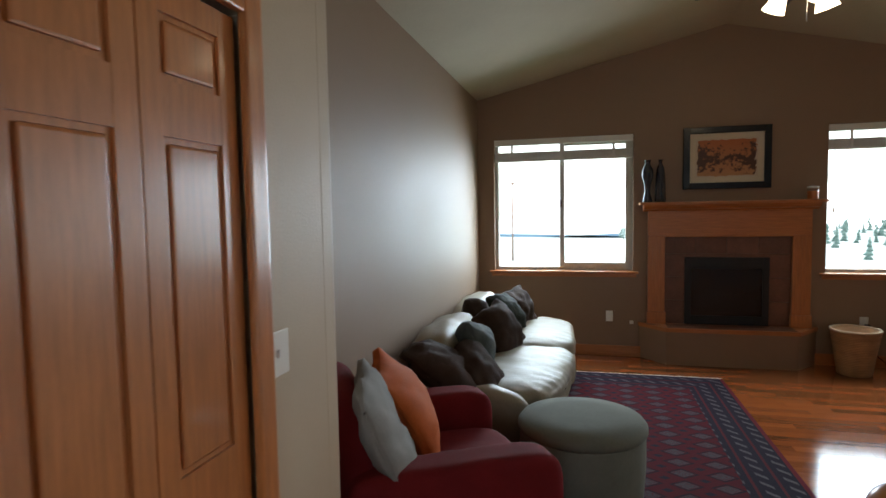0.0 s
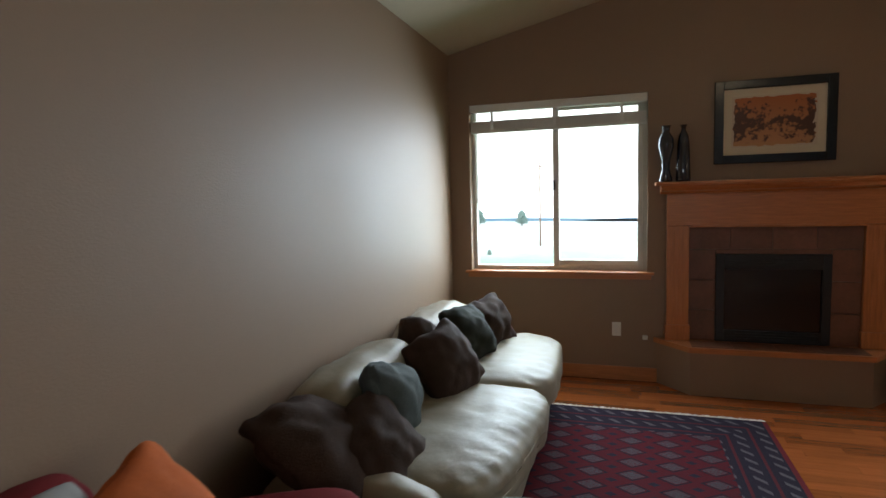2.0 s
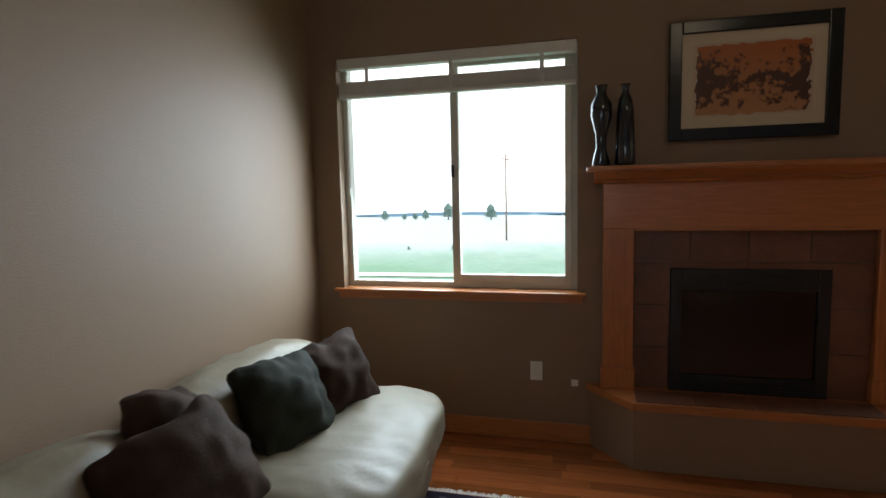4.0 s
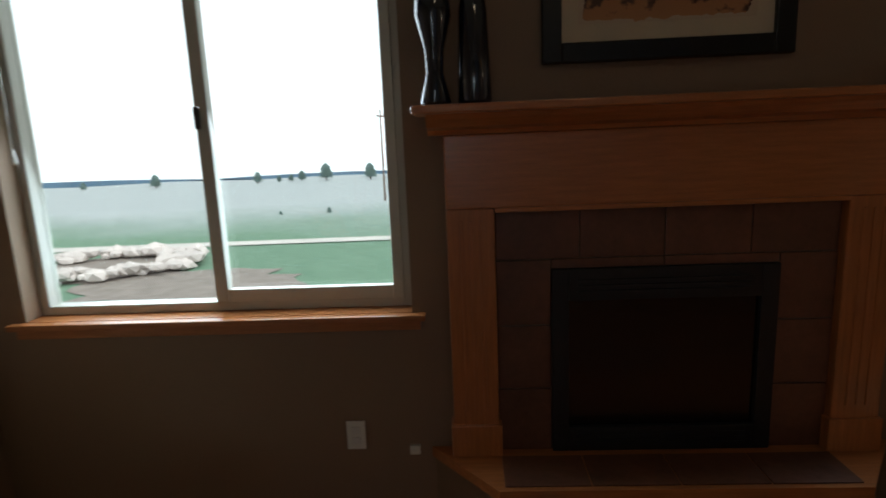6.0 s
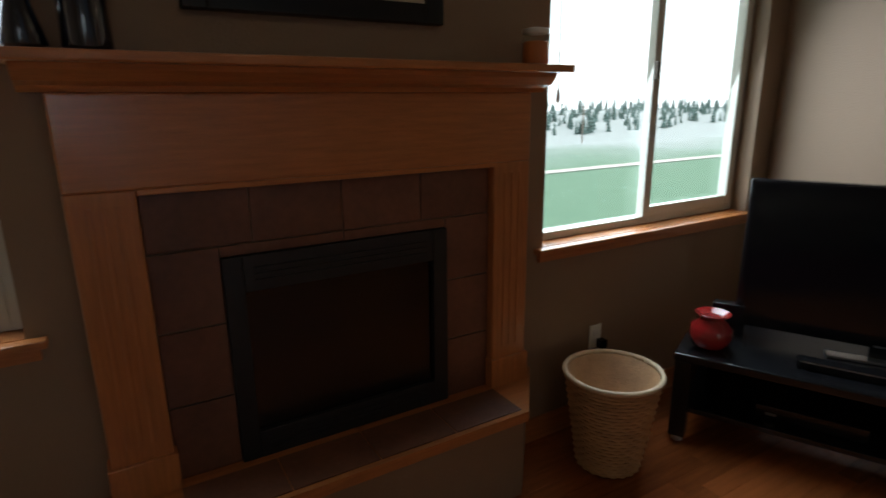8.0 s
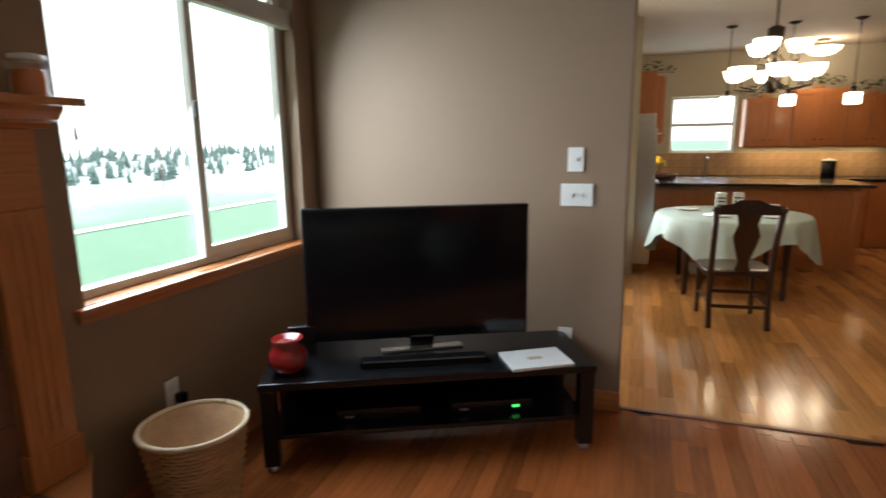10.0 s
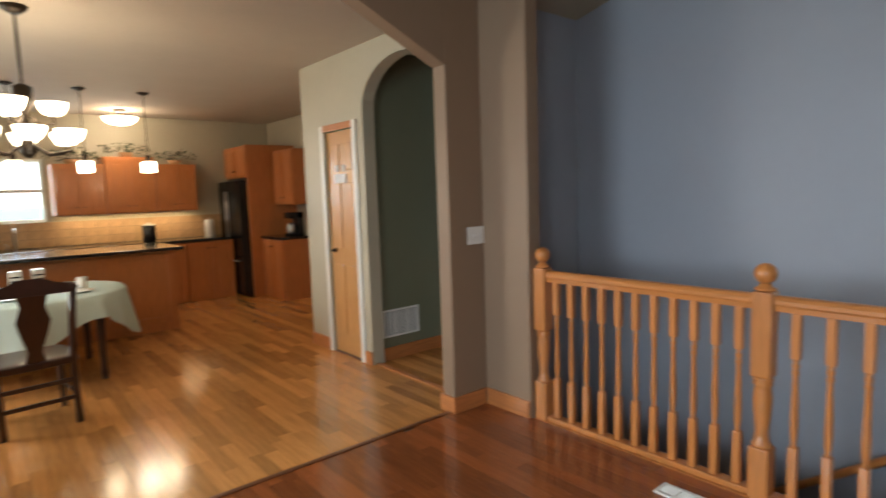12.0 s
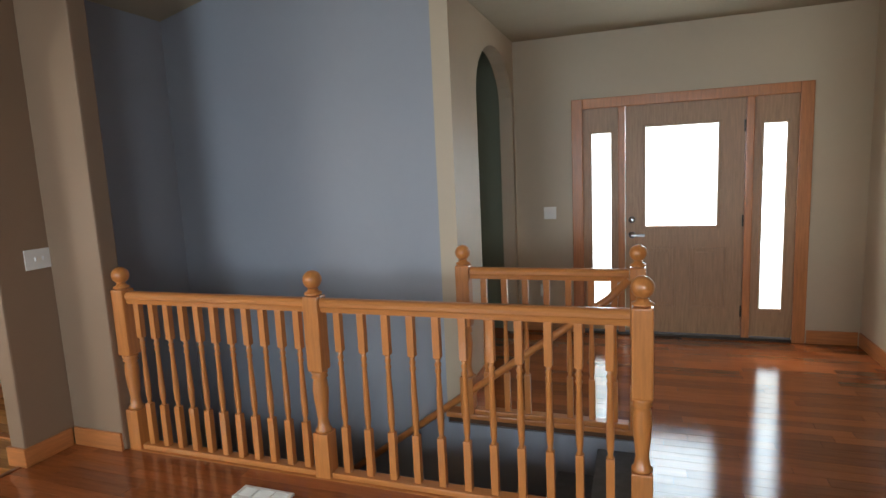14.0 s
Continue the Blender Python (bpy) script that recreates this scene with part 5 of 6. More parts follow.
# ---- kitchen and dining ----
TC = (7.50, 3.16)
tb = thing("dining_table", pose(TC[0], TC[1], 0), "dark wooden dining table under a cloth", "table")
part("tabletop", lathe([(0.66, 0.70), (0.68, 0.71), (0.68, 0.735), (0.66, 0.74)], 40), DARKWOOD, tb)
for x in (-0.42, 0.42):
    for y in (-0.42, 0.42):
        part("leg", lathe([(0.022, 0), (0.03, 0.06), (0.024, 0.1), (0.036, 0.55), (0.04, 0.70)], 12, None, (x, y, 0)), DARKWOOD, tb)
part("apron", lathe([(0.56, 0.61), (0.58, 0.62), (0.58, 0.70), (0.56, 0.70)], 32), DARKWOOD, tb)
cloth = bmesh.new()
N = 96
rings = []
for r, drop in ((0.02, 0), (0.45, 0), (0.685, 0.0), (0.70, 0.02), (0.715, 0.14), (0.73, 0.30), (0.745, 0.46)):
    row = []
    for i in range(N):
        q = 2 * math.pi * i / N
        corner = 0.40 + 0.60 * abs(math.cos(2 * q + 0.5)) ** 2
        wave = 1 + (0.05 * math.sin(9 * q) + 0.03 * math.sin(17 * q + 1)) * (drop / 0.46)
        row.append(cloth.verts.new((r * wave * math.cos(q), r * wave * math.sin(q), 0.745 - drop * corner * (0.95 if drop else 1))))
    rings.append(row)
cloth.faces.new(rings[0])
for a, b in zip(rings, rings[1:]):
    for i in range(N):
        f = cloth.faces.new((a[i], b[i], b[(i + 1) % N], a[(i + 1) % N]))
        f.smooth = True
bmesh.ops.recalc_face_normals(cloth, faces=cloth.faces)
t = tagged(obj("tablecloth", cloth, CLOTHT), "pale aqua tablecloth hanging in folds from the table", "tablecloth")
t.location = (TC[0], TC[1], 0)
for i, (x, y) in enumerate(((-0.30, 0.16), (-0.28, -0.30), (0.2, 0.4), (0.25, -0.25))):
    d = thing("plate_setting", pose(TC[0] + x, TC[1] + y, 0.747), "white dinner plate set on the cloth", "plate", "table places")
    part("plate", lathe([(0.06, 0), (0.08, 0.004), (0.12, 0.014), (0.125, 0.016), (0.08, 0.008), (0.02, 0.006)], 24), WHITE, d)
for x, y, h in ((0.0, 0.10, 0.20), (0.05, -0.06, 0.20)):
    d = thing("napkin_holder", pose(TC[0] + x, TC[1] + y, 0.747), "upright white and black striped holder on the table", "napkin holder")
    part("body", box(-0.04, 0.04, -0.045, 0.045, 0, h, 0.006), WHITE, d)
    for k in range(4):
        part("stripe", box(-0.043, -0.0405, -0.035, 0.035, 0.04 + 0.035 * k, 0.052 + 0.035 * k), BLACK, d)
d = thing("mug", pose(TC[0] - 0.05, TC[1] - 0.36, 0.747), "white mug on the dining table", "mug")
part("cup", lathe([(0.035, 0), (0.042, 0.01), (0.043, 0.10), (0.038, 0.10), (0.036, 0.012)], 18), WHITE, d)


def dining_chair(m, label):
    t = thing("dining_chair", m, label, "chair", "dining chairs")
    part("seat", place(puff(0.46, 0.46, 0.07, 6, 0.0, 1, 8), pose(0, 0, 0.46)), DARKWOOD, t)
    for x in (-0.19, 0.19):
        part("front_leg", place(lathe([(0.016, 0), (0.024, 0.40), (0.026, 0.43)], 8), pose(x, 0.19, 0)), DARKWOOD, t)
        part("back_leg", tube([(x, -0.24, 0), (x, -0.20, 0.24), (x, -0.20, 0.46), (x * 1.03, -0.25, 0.78), (x * 1.08, -0.30, 1.02)], 0.021, 8), DARKWOOD, t)
        part("side_stretcher", tube([(x, -0.21, 0.20), (x, 0.19, 0.20)], 0.011, 6), DARKWOOD, t)
    for z in (0.17, 0.30):
        part("back_stretcher", box(-0.19, 0.19, -0.225, -0.205, z, z + 0.03, 0.004), DARKWOOD, t)
    part("crest_rail", place(prism([(-0.23, 0.0), (-0.20, -0.03), (0.20, -0.03), (0.23, 0.0), (0.215, 0.03), (0.12, 0.05), (0.06, 0.085), (-0.06, 0.085), (-0.12, 0.05), (-0.215, 0.03)], "y", -0.014, 0.014), pose(0, -0.295, 0.99, -10, 0, 0)), DARKWOOD, t)
    part("splat", place(prism([(-0.05, 0.0), (-0.035, 0.08), (-0.065, 0.2), (-0.085, 0.3), (-0.06, 0.40), (-0.075, 0.48), (0.075, 0.48), (0.06, 0.40), (0.085, 0.3), (0.065, 0.2), (0.035, 0.08), (0.05, 0.0)], "y", -0.008, 0.008), pose(0, -0.215, 0.49, 10, 0, 0)), DARKWOOD, t)
    return t


ch = dining_chair(pose(6.34, 3.28, 0, 0, 0, -84), "dark cherry dining chair with a vase-shaped splat")
ch.scale = (1.12, 1.05, 0.95)


def cabinet(name, x0, x1, y0, y1, z0, z1, face, doors, label, material=None, knob_low=True):
    """A cabinet unit whose doors face -x, +x, -y or +y."""
    t = thing(name, pose((x0 + x1) / 2, (y0 + y1) / 2, z0), label, "cabinet")
    a, b, h = (x1 - x0) / 2, (y1 - y0) / 2, z1 - z0
    part("body", box(-a, a, -b, b, 0, h, 0.004), material or OAK, t)
    span, depth = (b, a) if face in ("-x", "+x") else (a, b)
    turn = {"-y": 0, "+x": 90, "+y": 180, "-x": -90}[face]
    for k in range(doors):
        u0 = -span + 2 * span * k / doors + 0.012
        u1 = -span + 2 * span * (k + 1) / doors - 0.012
        lo, hi = 0.02, h - 0.02
        fr = joined(box(u0, u0 + 0.055, -0.02, -0.001, lo, hi, 0.003), box(u1 - 0.055, u1, -0.02, -0.001, lo, hi, 0.003), box(u0 + 0.055, u1 - 0.055, -0.019, -0.001, lo, lo + 0.055, 0.003), box(u0 + 0.055, u1 - 0.055, -0.019, -0.001, hi - 0.055, hi, 0.003), box(u0 + 0.055, u1 - 0.055, -0.010, -0.001, lo + 0.055, hi - 0.055), box(u0 + 0.085, u1 - 0.085, -0.016, -0.009, lo + 0.085, hi - 0.085, 0.005))
        d = part("door", place(fr, pose(0, 0, 0, 0, 0, turn) @ pose(0, -depth - 0.001, 0)), material or OAK, t)
        u = u1 - 0.03 if k % 2 == 0 else u0 + 0.03
        z = 0.10 if knob_low else h - 0.10
        part("knob", place(lathe([(0.005, 0), (0.005, 0.012), (0.013, 0.02), (0.010, 0.028)], 10), pose(0, 0, 0, 0, 0, turn) @ pose(u, -depth - 0.02, z, 90, 0, 0)), BRONZE, d)
    return t


for y0, y1, z1 in ((0.86, 1.42, 2.02), (1.42, 2.06, 2.12), (2.06, 2.66, 2.02)):
    cabinet("wall_cabinet", 10.50, 10.84, y0 + 0.003, y1 - 0.003, 1.34, z1, "-x", 2, "honey oak wall cabinet over the lit counter")
for y0, y1 in ((0.46, 1.15), (1.15, 1.9), (1.9, 2.7), (2.7, 3.5)):
    cabinet("base_cabinet", 10.24, 10.84, y0 + 0.003, y1 - 0.003, 0.0, 0.88, "-x", 2, "honey oak base cabinet under a granite counter", None, False)
cabinet("wall_cabinet", 9.0, 9.9, 3.80, 4.15, 1.42, 2.24, "-y", 2, "tall honey oak wall cabinet beside the window")
cabinet("base_cabinet", 8.75, 9.5, 3.55, 4.15, 0, 0.88, "-y", 2, "honey oak base cabinet along the kitchen wall", None, False)
cabinet("base_cabinet", 9.5, 10.22, 3.55, 4.15, 0, 0.88, "-y", 2, "honey oak base cabinet in the kitchen corner", None, False)
tagged(obj("countertop", joined(box(10.20, 10.84, 0.46, 3.52, 0.882, 0.92, 0.006), box(8.73, 10.84, 3.52, 4.155, 0.882, 0.92, 0.006)), GRANITE), "black granite countertop along two kitchen walls", "countertop")
# splash tiles behind the counter
sp = setting("wall_splash", box(10.842, 10.849, 0.4, 4.15, 0.921, 1.25), GROUT, "tan tiled splashback lit from under the cabinets", "splashback")
base = None
for i in range(23):
    for j in range(3):
        m = (10.838, 0.48 + 0.16 * i, 0.98 + 0.111 * j)
        if base is None:
            base = part("tile", box(-0.003, 0.003, -0.078, 0.078, -0.0535, 0.0535, 0.0015), SPLASH, sp)
            base.location = m
        else:
            k = base.copy()
            scene.collection.objects.link(k)
            k.location = m
lamp("under_cabinet_light", "AREA", look((10.66, 1.75, 1.325), (10.70, 1.75, 0.9)), 3.5, (1.0, 0.72, 0.38), size=(1.7, 0.12))
lamp("under_cabinet_light", "AREA", look((9.45, 3.98, 1.40), (9.45, 4.0, 0.9)), 2, (1.0, 0.76, 0.42), size=(0.8, 0.12))
for x, y, w, dp in ((10.66, 1.75, 0.12, 1.7), (9.45, 3.98, 0.8, 0.12)):
    u = thing("under_cabinet_lamp", pose(x, y, 1.34 if x > 10 else 1.42), "slim white lamp strip under the wall cabinet", "lamp")
    part("housing", box(-w / 2, w / 2, -dp / 2, dp / 2, -0.012, -0.001, 0.003), WHITE, u)

isl = thing("kitchen_island", pose(8.95, 2.78, 0), "honey oak island with a raised granite bar", "island")
part("body", box(-0.36, 0.36, -1.05, 1.10, 0, 0.93, 0.006), OAK, isl)
for k in range(3):
    y = -1.02 + 0.71 * k
    part("panel", joined(box(-0.374, -0.361, y, y + 0.06, 0.1, 0.9, 0.003), box(-0.374, -0.361, y + 0.63, y + 0.69, 0.1, 0.9, 0.003), box(-0.374, -0.361, y + 0.06, y + 0.63, 0.1, 0.17, 0.003), box(-0.374, -0.361, y + 0.06, y + 0.63, 0.83, 0.9, 0.003)), OAK, isl)
part("bar_top", box(-0.50, 0.42, -1.12, 1.16, 0.931, 0.968, 0.008), GRANITE, isl, "black granite bar top")

ov = thing("wall_oven", pose(8.36, 3.84, 0), "tall oak cabinet with a built-in steel double oven", "oven")
part("cabinet", box(-0.33, 0.37, 0.06, 0.31, 0, 2.2, 0.005), OAK, ov)
part("steel_side", box(-0.365, -0.332, 0.05, 0.30, 0.08, 1.75, 0.005), STEEL, ov)
for z0, z1 in ((0.55, 1.05), (1.08, 1.6)):
    d = part("oven_door", box(-0.31, 0.33, 0.03, 0.059, z0, z1, 0.006), STEEL, ov)
    part("oven_window", box(-0.22, 0.22, 0.026, 0.029, z0 + 0.1, z1 - 0.15), SCREEN, d)
    part("handle", tube([(-0.27, -0.005, z1 - 0.06), (0.27, -0.005, z1 - 0.06)], 0.012, 8), STEEL, d)
fg = thing("refrigerator", pose(10.38, 0.02, 0), "black refrigerator with steel handles set in oak panels", "refrigerator")
part("body", box(-0.44, 0.44, -0.42, 0.36, 0.03, 1.76, 0.01), BLACK, fg)
for a, b in ((-0.438, -0.004), (0.004, 0.438)):
    d = part("door", box(a, b, 0.362, 0.42, 0.62, 1.75, 0.012), BLACK, fg)
    x = b - 0.05 if b < 0.1 else a + 0.05
    part("handle", tube([(x, 0.46, 0.75), (x, 0.465, 1.6)], 0.012, 8), STEEL, d)
d = part("freezer_drawer", box(-0.438, 0.438, 0.362, 0.42, 0.06, 0.61, 0.012), BLACK, fg)
part("handle", tube([(-0.35, 0.46, 0.55), (0.35, 0.46, 0.55)], 0.012, 8), STEEL, d)
cabinet("wall_cabinet", 9.93, 10.83, -0.44, 0.30, 1.80, 2.28, "+y", 2, "deep honey oak cabinet above the refrigerator")
tagged(obj("cabinet_panel", box(9.88, 9.92, -0.44, 0.32, 0, 2.28, 0.004), OAK), "tall honey oak side panel beside the refrigerator", "panel")
cabinet("base_cabinet", 9.18, 9.86, -0.44, 0.14, 0, 0.88, "+y", 2, "honey oak base cabinet of the coffee corner", None, False)
tagged(obj("countertop", box(9.14, 9.87, -0.445, 0.18, 0.882, 0.92, 0.006), GRANITE), "short black granite counter of the coffee corner", "countertop")
cabinet("wall_cabinet", 9.18, 9.86, -0.44, -0.08, 1.38, 2.18, "+y", 2, "honey oak wall cabinet over the coffee corner")
cf = thing("coffee_maker", pose(9.5, -0.18, 0.921), "black coffee maker with white cups beside it", "coffee maker")
part("body", joined(box(-0.09, 0.09, -0.13, -0.03, 0, 0.34, 0.01), box(-0.09, 0.09, -0.13, 0.10, 0.25, 0.34, 0.01), box(-0.09, 0.09, -0.13, 0.10, 0, 0.03, 0.006)), BLACK, cf)
part("carafe", lathe([(0.05, 0.035), (0.065, 0.06), (0.06, 0.15), (0.04, 0.18)], 16, None, (0, 0.03, 0)), STEEL, cf)
setting("door_casing", box(8.85, 8.93, -0.449, -0.43, 0, 2.12, 0.005), WHITE, "white door casing", "casing")
setting("door_casing", box(8.05, 8.13, -0.449, -0.43, 0, 2.12, 0.005), OAK, "oak door casing", "casing")
d4 = tagged(obj("door_4", box(8.13, 8.85, -0.449, -0.436, 0.01, 2.06, 0.003), OAK), "honey oak passage door, closed", "door", kind="structure")

# counter things
cn = thing("canister", pose(10.55, 1.55, 0.921), "black kitchen canister with a steel lid", "canister")
part("body", lathe([(0.085, 0), (0.09, 0.01), (0.09, 0.22), (0.085, 0.225)], 20), BLACK, cn)
part("lid", lathe([(0.086, 0.226), (0.08, 0.24), (0.015, 0.25), (0.015, 0.27)], 20), STEEL, cn)
pt = thing("paper_towel_roll", pose(10.5, 0.72, 0.921), "white paper towel roll on the counter", "paper towels")
part("roll", lathe([(0.06, 0.01), (0.065, 0.015), (0.065, 0.26), (0.06, 0.265)], 20), PAPER, pt)
part("holder", lathe([(0.08, 0), (0.08, 0.008), (0.01, 0.009), (0.01, 0.30)], 16), STEEL, pt)
sk = thing("kitchen_faucet", pose(10.62, 3.10, 0.921), "arched steel kitchen tap at the sink", "faucet")
part("spout", tube([(0, 0, 0), (0, 0, 0.20), (-0.04, 0, 0.27), (-0.12, 0, 0.28), (-0.18, 0, 0.22)], 0.013, 8), STEEL, sk)
part("lever", tube([(0, 0.08, 0), (0, 0.08, 0.06), (-0.05, 0.10, 0.09)], 0.009, 8), STEEL, sk)
# a turned dark bowl, left empty
dr = thing("dish_rack", pose(9.25, 3.76, 0.921), "dark wooden bowl on the counter", "bowl")
part("bowl", lathe([(0.10, 0), (0.17, 0.04), (0.20, 0.11), (0.19, 0.11), (0.15, 0.045), (0.02, 0.02)], 24), DARKWOOD, dr)
fl = thing("flower_bunch", pose(9.62, 3.80, 0.921), "yellow flowers in a small glass jar", "flowers")
part("jar", lathe([(0.05, 0), (0.055, 0.01), (0.05, 0.14), (0.045, 0.15)], 16), GLASS, fl)
rnd = random.Random(6)
fb2, st2 = bmesh.new(), bmesh.new()
for i in range(26):
    q, r = rnd.random() * 6.28, rnd.uniform(0, 0.10)
    p = (r * math.cos(q), r * math.sin(q), 0.24 + rnd.uniform(-0.04, 0.07))
    lathe([(0.006, -0.01), (0.024, 0.004), (0.018, 0.014), (0.003, 0.016)], 7, fb2, p)
part("blooms", fb2, YELLOW, fl)
for i in range(8):
    q = i * 0.785
    tb2 = tube([(0, 0, 0.02), (0.03 * math.cos(q), 0.03 * math.sin(q), 0.14), (0.07 * math.cos(q), 0.07 * math.sin(q), 0.24)], 0.003, 5)
    part("stem", tb2, LEAF, fl)


def trailing_plant(m, seed, label):
    t = thing("trailing_plant", m, label, "plant")
    rnd = random.Random(seed)
    bm = bmesh.new()
    for i in range(130):
        q, r = rnd.random() * 6.28, rnd.random() ** 0.5 * 0.20
        c = Vector((0.5 * r * math.cos(q), 1.6 * r * math.sin(q), 0.06 + rnd.random() * 0.20 * (1 - r * 3)))
        d = Vector((rnd.uniform(-1, 1), rnd.uniform(-1, 1), rnd.uniform(-0.3, 0.8))).normalized() * 0.05
        s = d.cross(Vector((0, 0, 1))).normalized() * 0.02
        vs = [bm.verts.new(c + k) for k in (Vector(), d * 0.5 + s, d, d * 0.5 - s)]
        bm.faces.new(vs)
    part("leaves", bm, LEAF, t)
    part("basket", lathe([(0.07, 0), (0.09, 0.07), (0.085, 0.07)], 14), WICKER, t)


trailing_plant(pose(10.66, 1.74, 2.121), 1, "dusty green trailing plant on the wall cabinet")
trailing_plant(pose(10.66, 1.1, 2.021), 2, "dusty green trailing plant on the wall cabinet")
trailing_plant(pose(10.66, 2.40, 2.021), 3, "dusty green trailing plant on the wall cabinet")
trailing_plant(pose(9.45, 3.98, 2.241), 4, "dusty green trailing plant on the tall cabinet")

# ---- kitchen lamps ----
cz = KC
chd = thing("chandelier", pose(6.05, 3.18, cz), "dark bronze chandelier with two tiers of lit glass bowls", "chandelier")
part("canopy", lathe([(0.03, -0.05), (0.07, -0.02), (0.075, -0.001)], 18), BRONZE, chd)
part("stem", tube([(0, 0, -0.04), (0, 0, -0.49)], 0.009, 8), BRONZE, chd)
part("hub", lathe([(0.02, -0.93), (0.05, -0.89), (0.03, -0.81), (0.02, -0.67), (0.05, -0.57), (0.055, -0.49), (0.02, -0.47)], 16), BRONZE, chd)
for n, rad, z, off in ((3, 0.15, -0.64, 30), (6, 0.25, -0.82, 0)):
    for k in range(n):
        q = math.radians(360 / n * k + off)
        c, s = math.cos(q), math.sin(q)
        am = part("arm", tube([(0.03 * c, 0.03 * s, z - 0.03), (0.5 * rad * c, 0.5 * rad * s, z - 0.09), (rad * c, rad * s, z - 0.07), (rad * c, rad * s, z - 0.02)], 0.008, 6), BRONZE, chd)
        part("bowl_shade", lathe([(0.03, z - 0.02), (0.055, z - 0.01), (0.078, z + 0.03), (0.085, z + 0.065), (0.08, z + 0.065)], 18, None, (rad * c, rad * s, 0)), GLOW, chd, "lit frosted glass bowl")
lamp("chandelier_light", "POINT", pose(6.05, 3.18, cz - 0.66), 6, (1.0, 0.80, 0.56), soft=0.15)
for y in (2.50, 1.88, 3.12):
    pn = thing("pendant_lamp", pose(8.78, y, cz), "small pendant lamp with a lit square glass shade", "pendant", "island pendants")
    part("canopy", lathe([(0.02, -0.03), (0.06, -0.012), (0.062, -0.001)], 16), BRONZE, pn)
    part("stem", tube([(0, 0, -0.02), (0, 0, -0.72)], 0.005, 6), BRONZE, pn)
    part("socket", lathe([(0.025, -0.77), (0.025, -0.72), (0.012, -0.70)], 12), BRONZE, pn)
    part("shade", box(-0.07, 0.07, -0.07, 0.07, -0.90, -0.772, 0.022), GLOW, pn, "lit frosted glass shade")
    lamp("pendant_light", "POINT", pose(8.78, y, cz - 0.97), 1.5, (1.0, 0.78, 0.5), soft=0.07)
dm = thing("ceiling_lamp", pose(10.2, 1.86, cz), "lit glass dome lamp on a short stem", "ceiling lamp")
part("canopy", lathe([(0.03, -0.04), (0.08, -0.02), (0.085, -0.001)], 18), BRONZE, dm)
part("stem", tube([(0, 0, -0.03), (0, 0, -0.10)], 0.01, 8), BRONZE, dm)
part("dome", lathe([(0.02, -0.21), (0.12, -0.195), (0.19, -0.15), (0.215, -0.10), (0.20, -0.10)], 28), GLOW, dm, "lit glass dome")
lamp("dome_light", "POINT", pose(10.2, 1.86, cz - 0.07), 4, (1.0, 0.85, 0.66), soft=0.08)
lamp("dome_light", "POINT", pose(10.2, 1.86, cz - 0.30), 5, (1.0, 0.82, 0.6), soft=0.15)
mt = thing("floor_mat", pose(8.3, 3.25, 0), "pale rug by the kitchen oven", "mat")
part("mat_body", box(-0.35, 0.35, -0.2, 0.2, 0.001, 0.012, 0.004), PAPER, mt)

# ---- floorboards, along x ----
floors = {}
for nm, lab in (("floor_living", "glossy reddish oak boards of the living room and entry"), ("floor_kitchen", "glossy oak boards of the kitchen")):
    floors[nm] = tagged(new(nm), lab, "floor", kind="structure")
BWID = 0.082
meshes = {}


def board_mesh(L, material):
    if (L, material.name) not in meshes:
        bm = box(-L / 2 + 0.0008, L / 2 - 0.0008, -BWID / 2 + 0.0007, BWID / 2 - 0.0007, -0.012, 0.0)
        me = bpy.data.meshes.new("board")
        bm.to_mesh(me)
        bm.free()
        me.materials.append(material)
        meshes[L, material.name] = me
    return meshes[L, material.name]


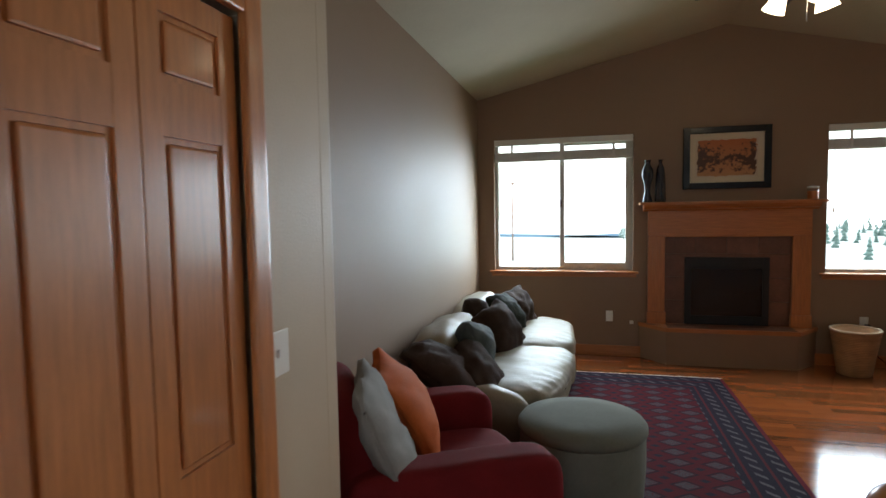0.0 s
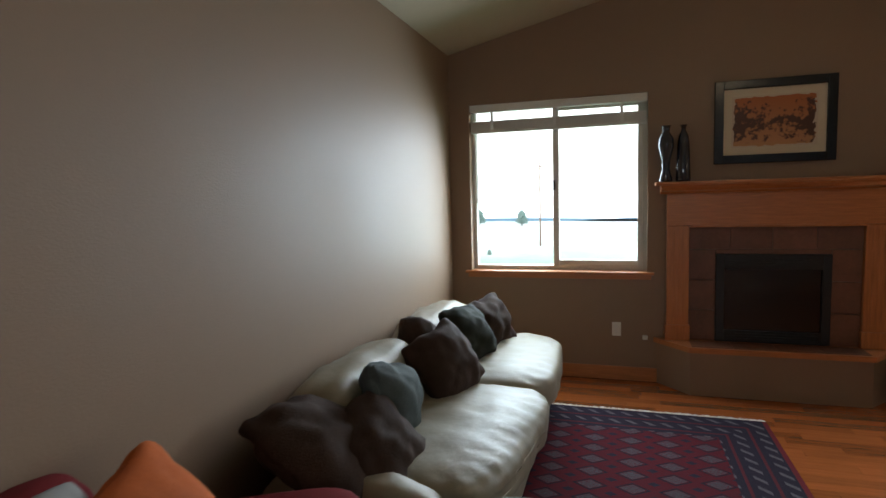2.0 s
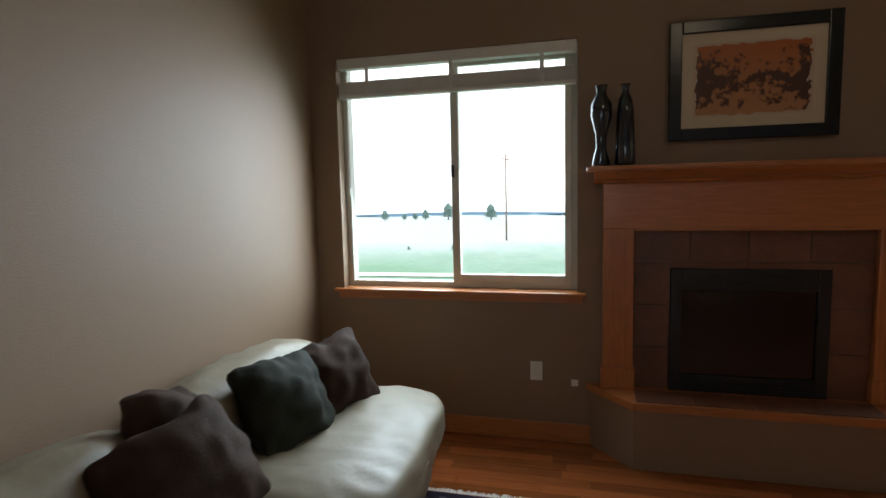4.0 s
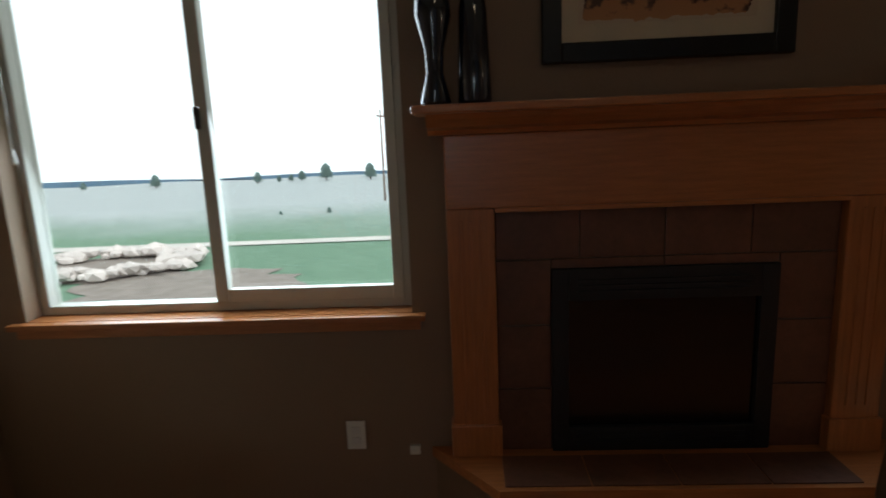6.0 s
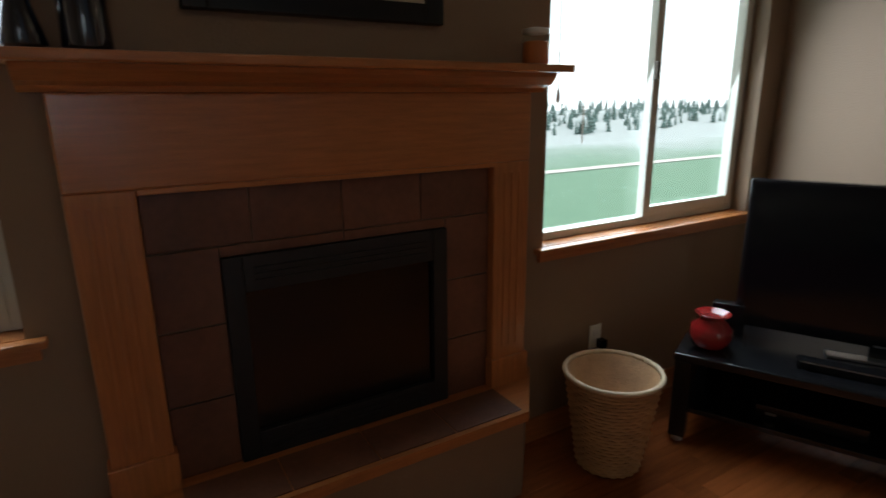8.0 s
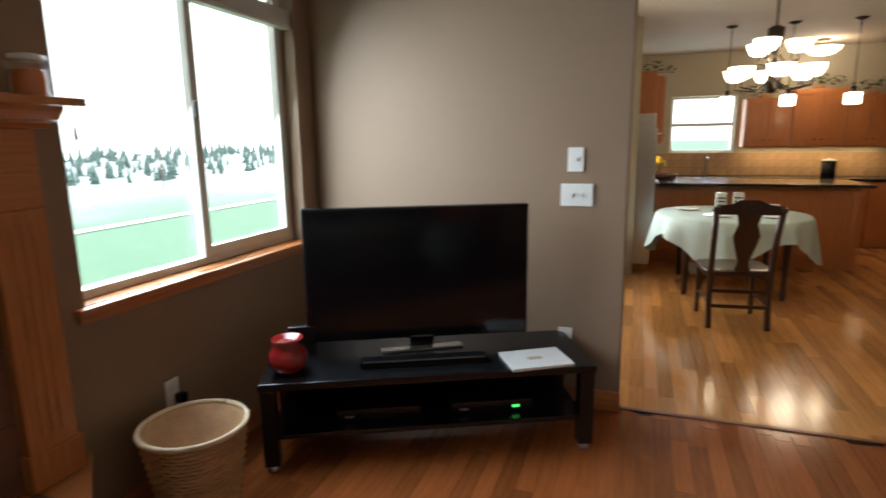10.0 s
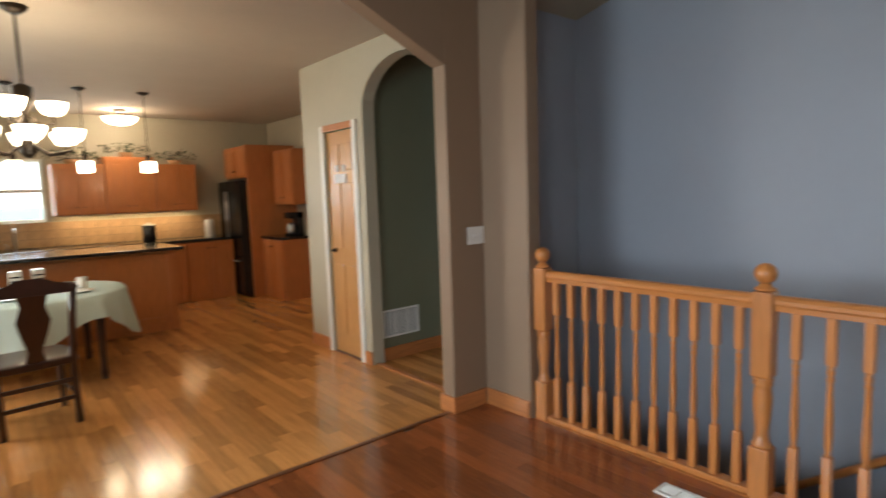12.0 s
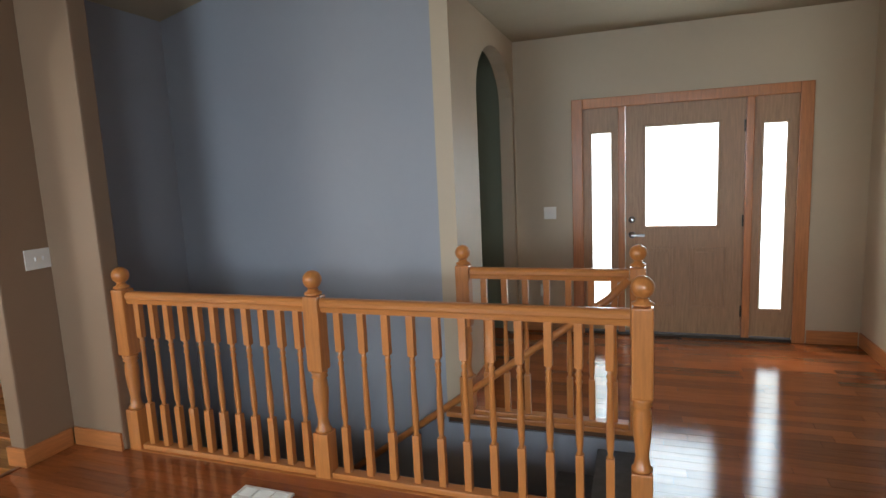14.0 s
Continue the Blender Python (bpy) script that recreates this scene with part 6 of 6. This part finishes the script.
rnd = random.Random(11)
rest = {k: [[], []] for k in floors}
count = {k: 0 for k in floors}


def lay(floor, x0, x1, y0, y1, near):
    y = y0
    while y < y1 - 0.01:
        x = x0 - rnd.uniform(0, 0.6)
        while x < x1:
            L = rnd.choice((0.45, 0.6, 0.75, 0.9, 1.1))
            a, b = max(x, x0), min(x + L, x1)
            if b - a > 0.05:
                full = abs(b - a - L) < 1e-6
                if full and near(0.5 * (a + b), y) and count[floor] < 290:
                    o = new("board", board_mesh(L, FLOOR if floor == "floor_living" else KFLOOR))
                    o.location = ((a + b) / 2, y + BWID / 2, 0.0)
                    o.parent = floors[floor]
                    count[floor] += 1
                else:
                    vs, fs = rest[floor]
                    n = len(vs)
                    w1 = min(y + BWID, y1)
                    for zz in (-0.012, 0.0):
                        vs += [(a + 0.0008, y + 0.0007, zz), (b - 0.0008, y + 0.0007, zz), (b - 0.0008, w1 - 0.0007, zz), (a + 0.0008, w1 - 0.0007, zz)]
                    fs += [(n + 4, n + 5, n + 6, n + 7), (n, n + 1, n + 5, n + 4), (n + 1, n + 2, n + 6, n + 5), (n + 2, n + 3, n + 7, n + 6), (n + 3, n, n + 4, n + 7)]
            x += L
        y += BWID


lay("floor_living", LX, RX + 0.03, 0.80, FY, lambda x, y: 1.0 < x and 0.8 < y < 2.4 or x > 1.6 and 4.0 < y)
lay("floor_living", -0.69, 0.98, -2.15, 0.80, lambda x, y: False)
lay("floor_living", 0.98, 5.72, -2.15, YB - 0.02, lambda x, y: False)
lay("floor_kitchen", RX + 0.06, 10.84, KY, 5.5, lambda x, y: x < 7.4)
lay("floor_kitchen", RX + 0.12, 5.74, YB, KY, lambda x, y: False)
lay("floor_kitchen", 6.80, 10.84, -0.45, KY, lambda x, y: False)
for k, (vs, fs) in rest.items():
    me = bpy.data.meshes.new("boards")
    me.from_pydata(vs, [], fs)
    me.materials.append(FLOOR if k == "floor_living" else KFLOOR)
    o = new("boards", me)
    o.parent = floors[k]
    tagged(o, kind="stuff")
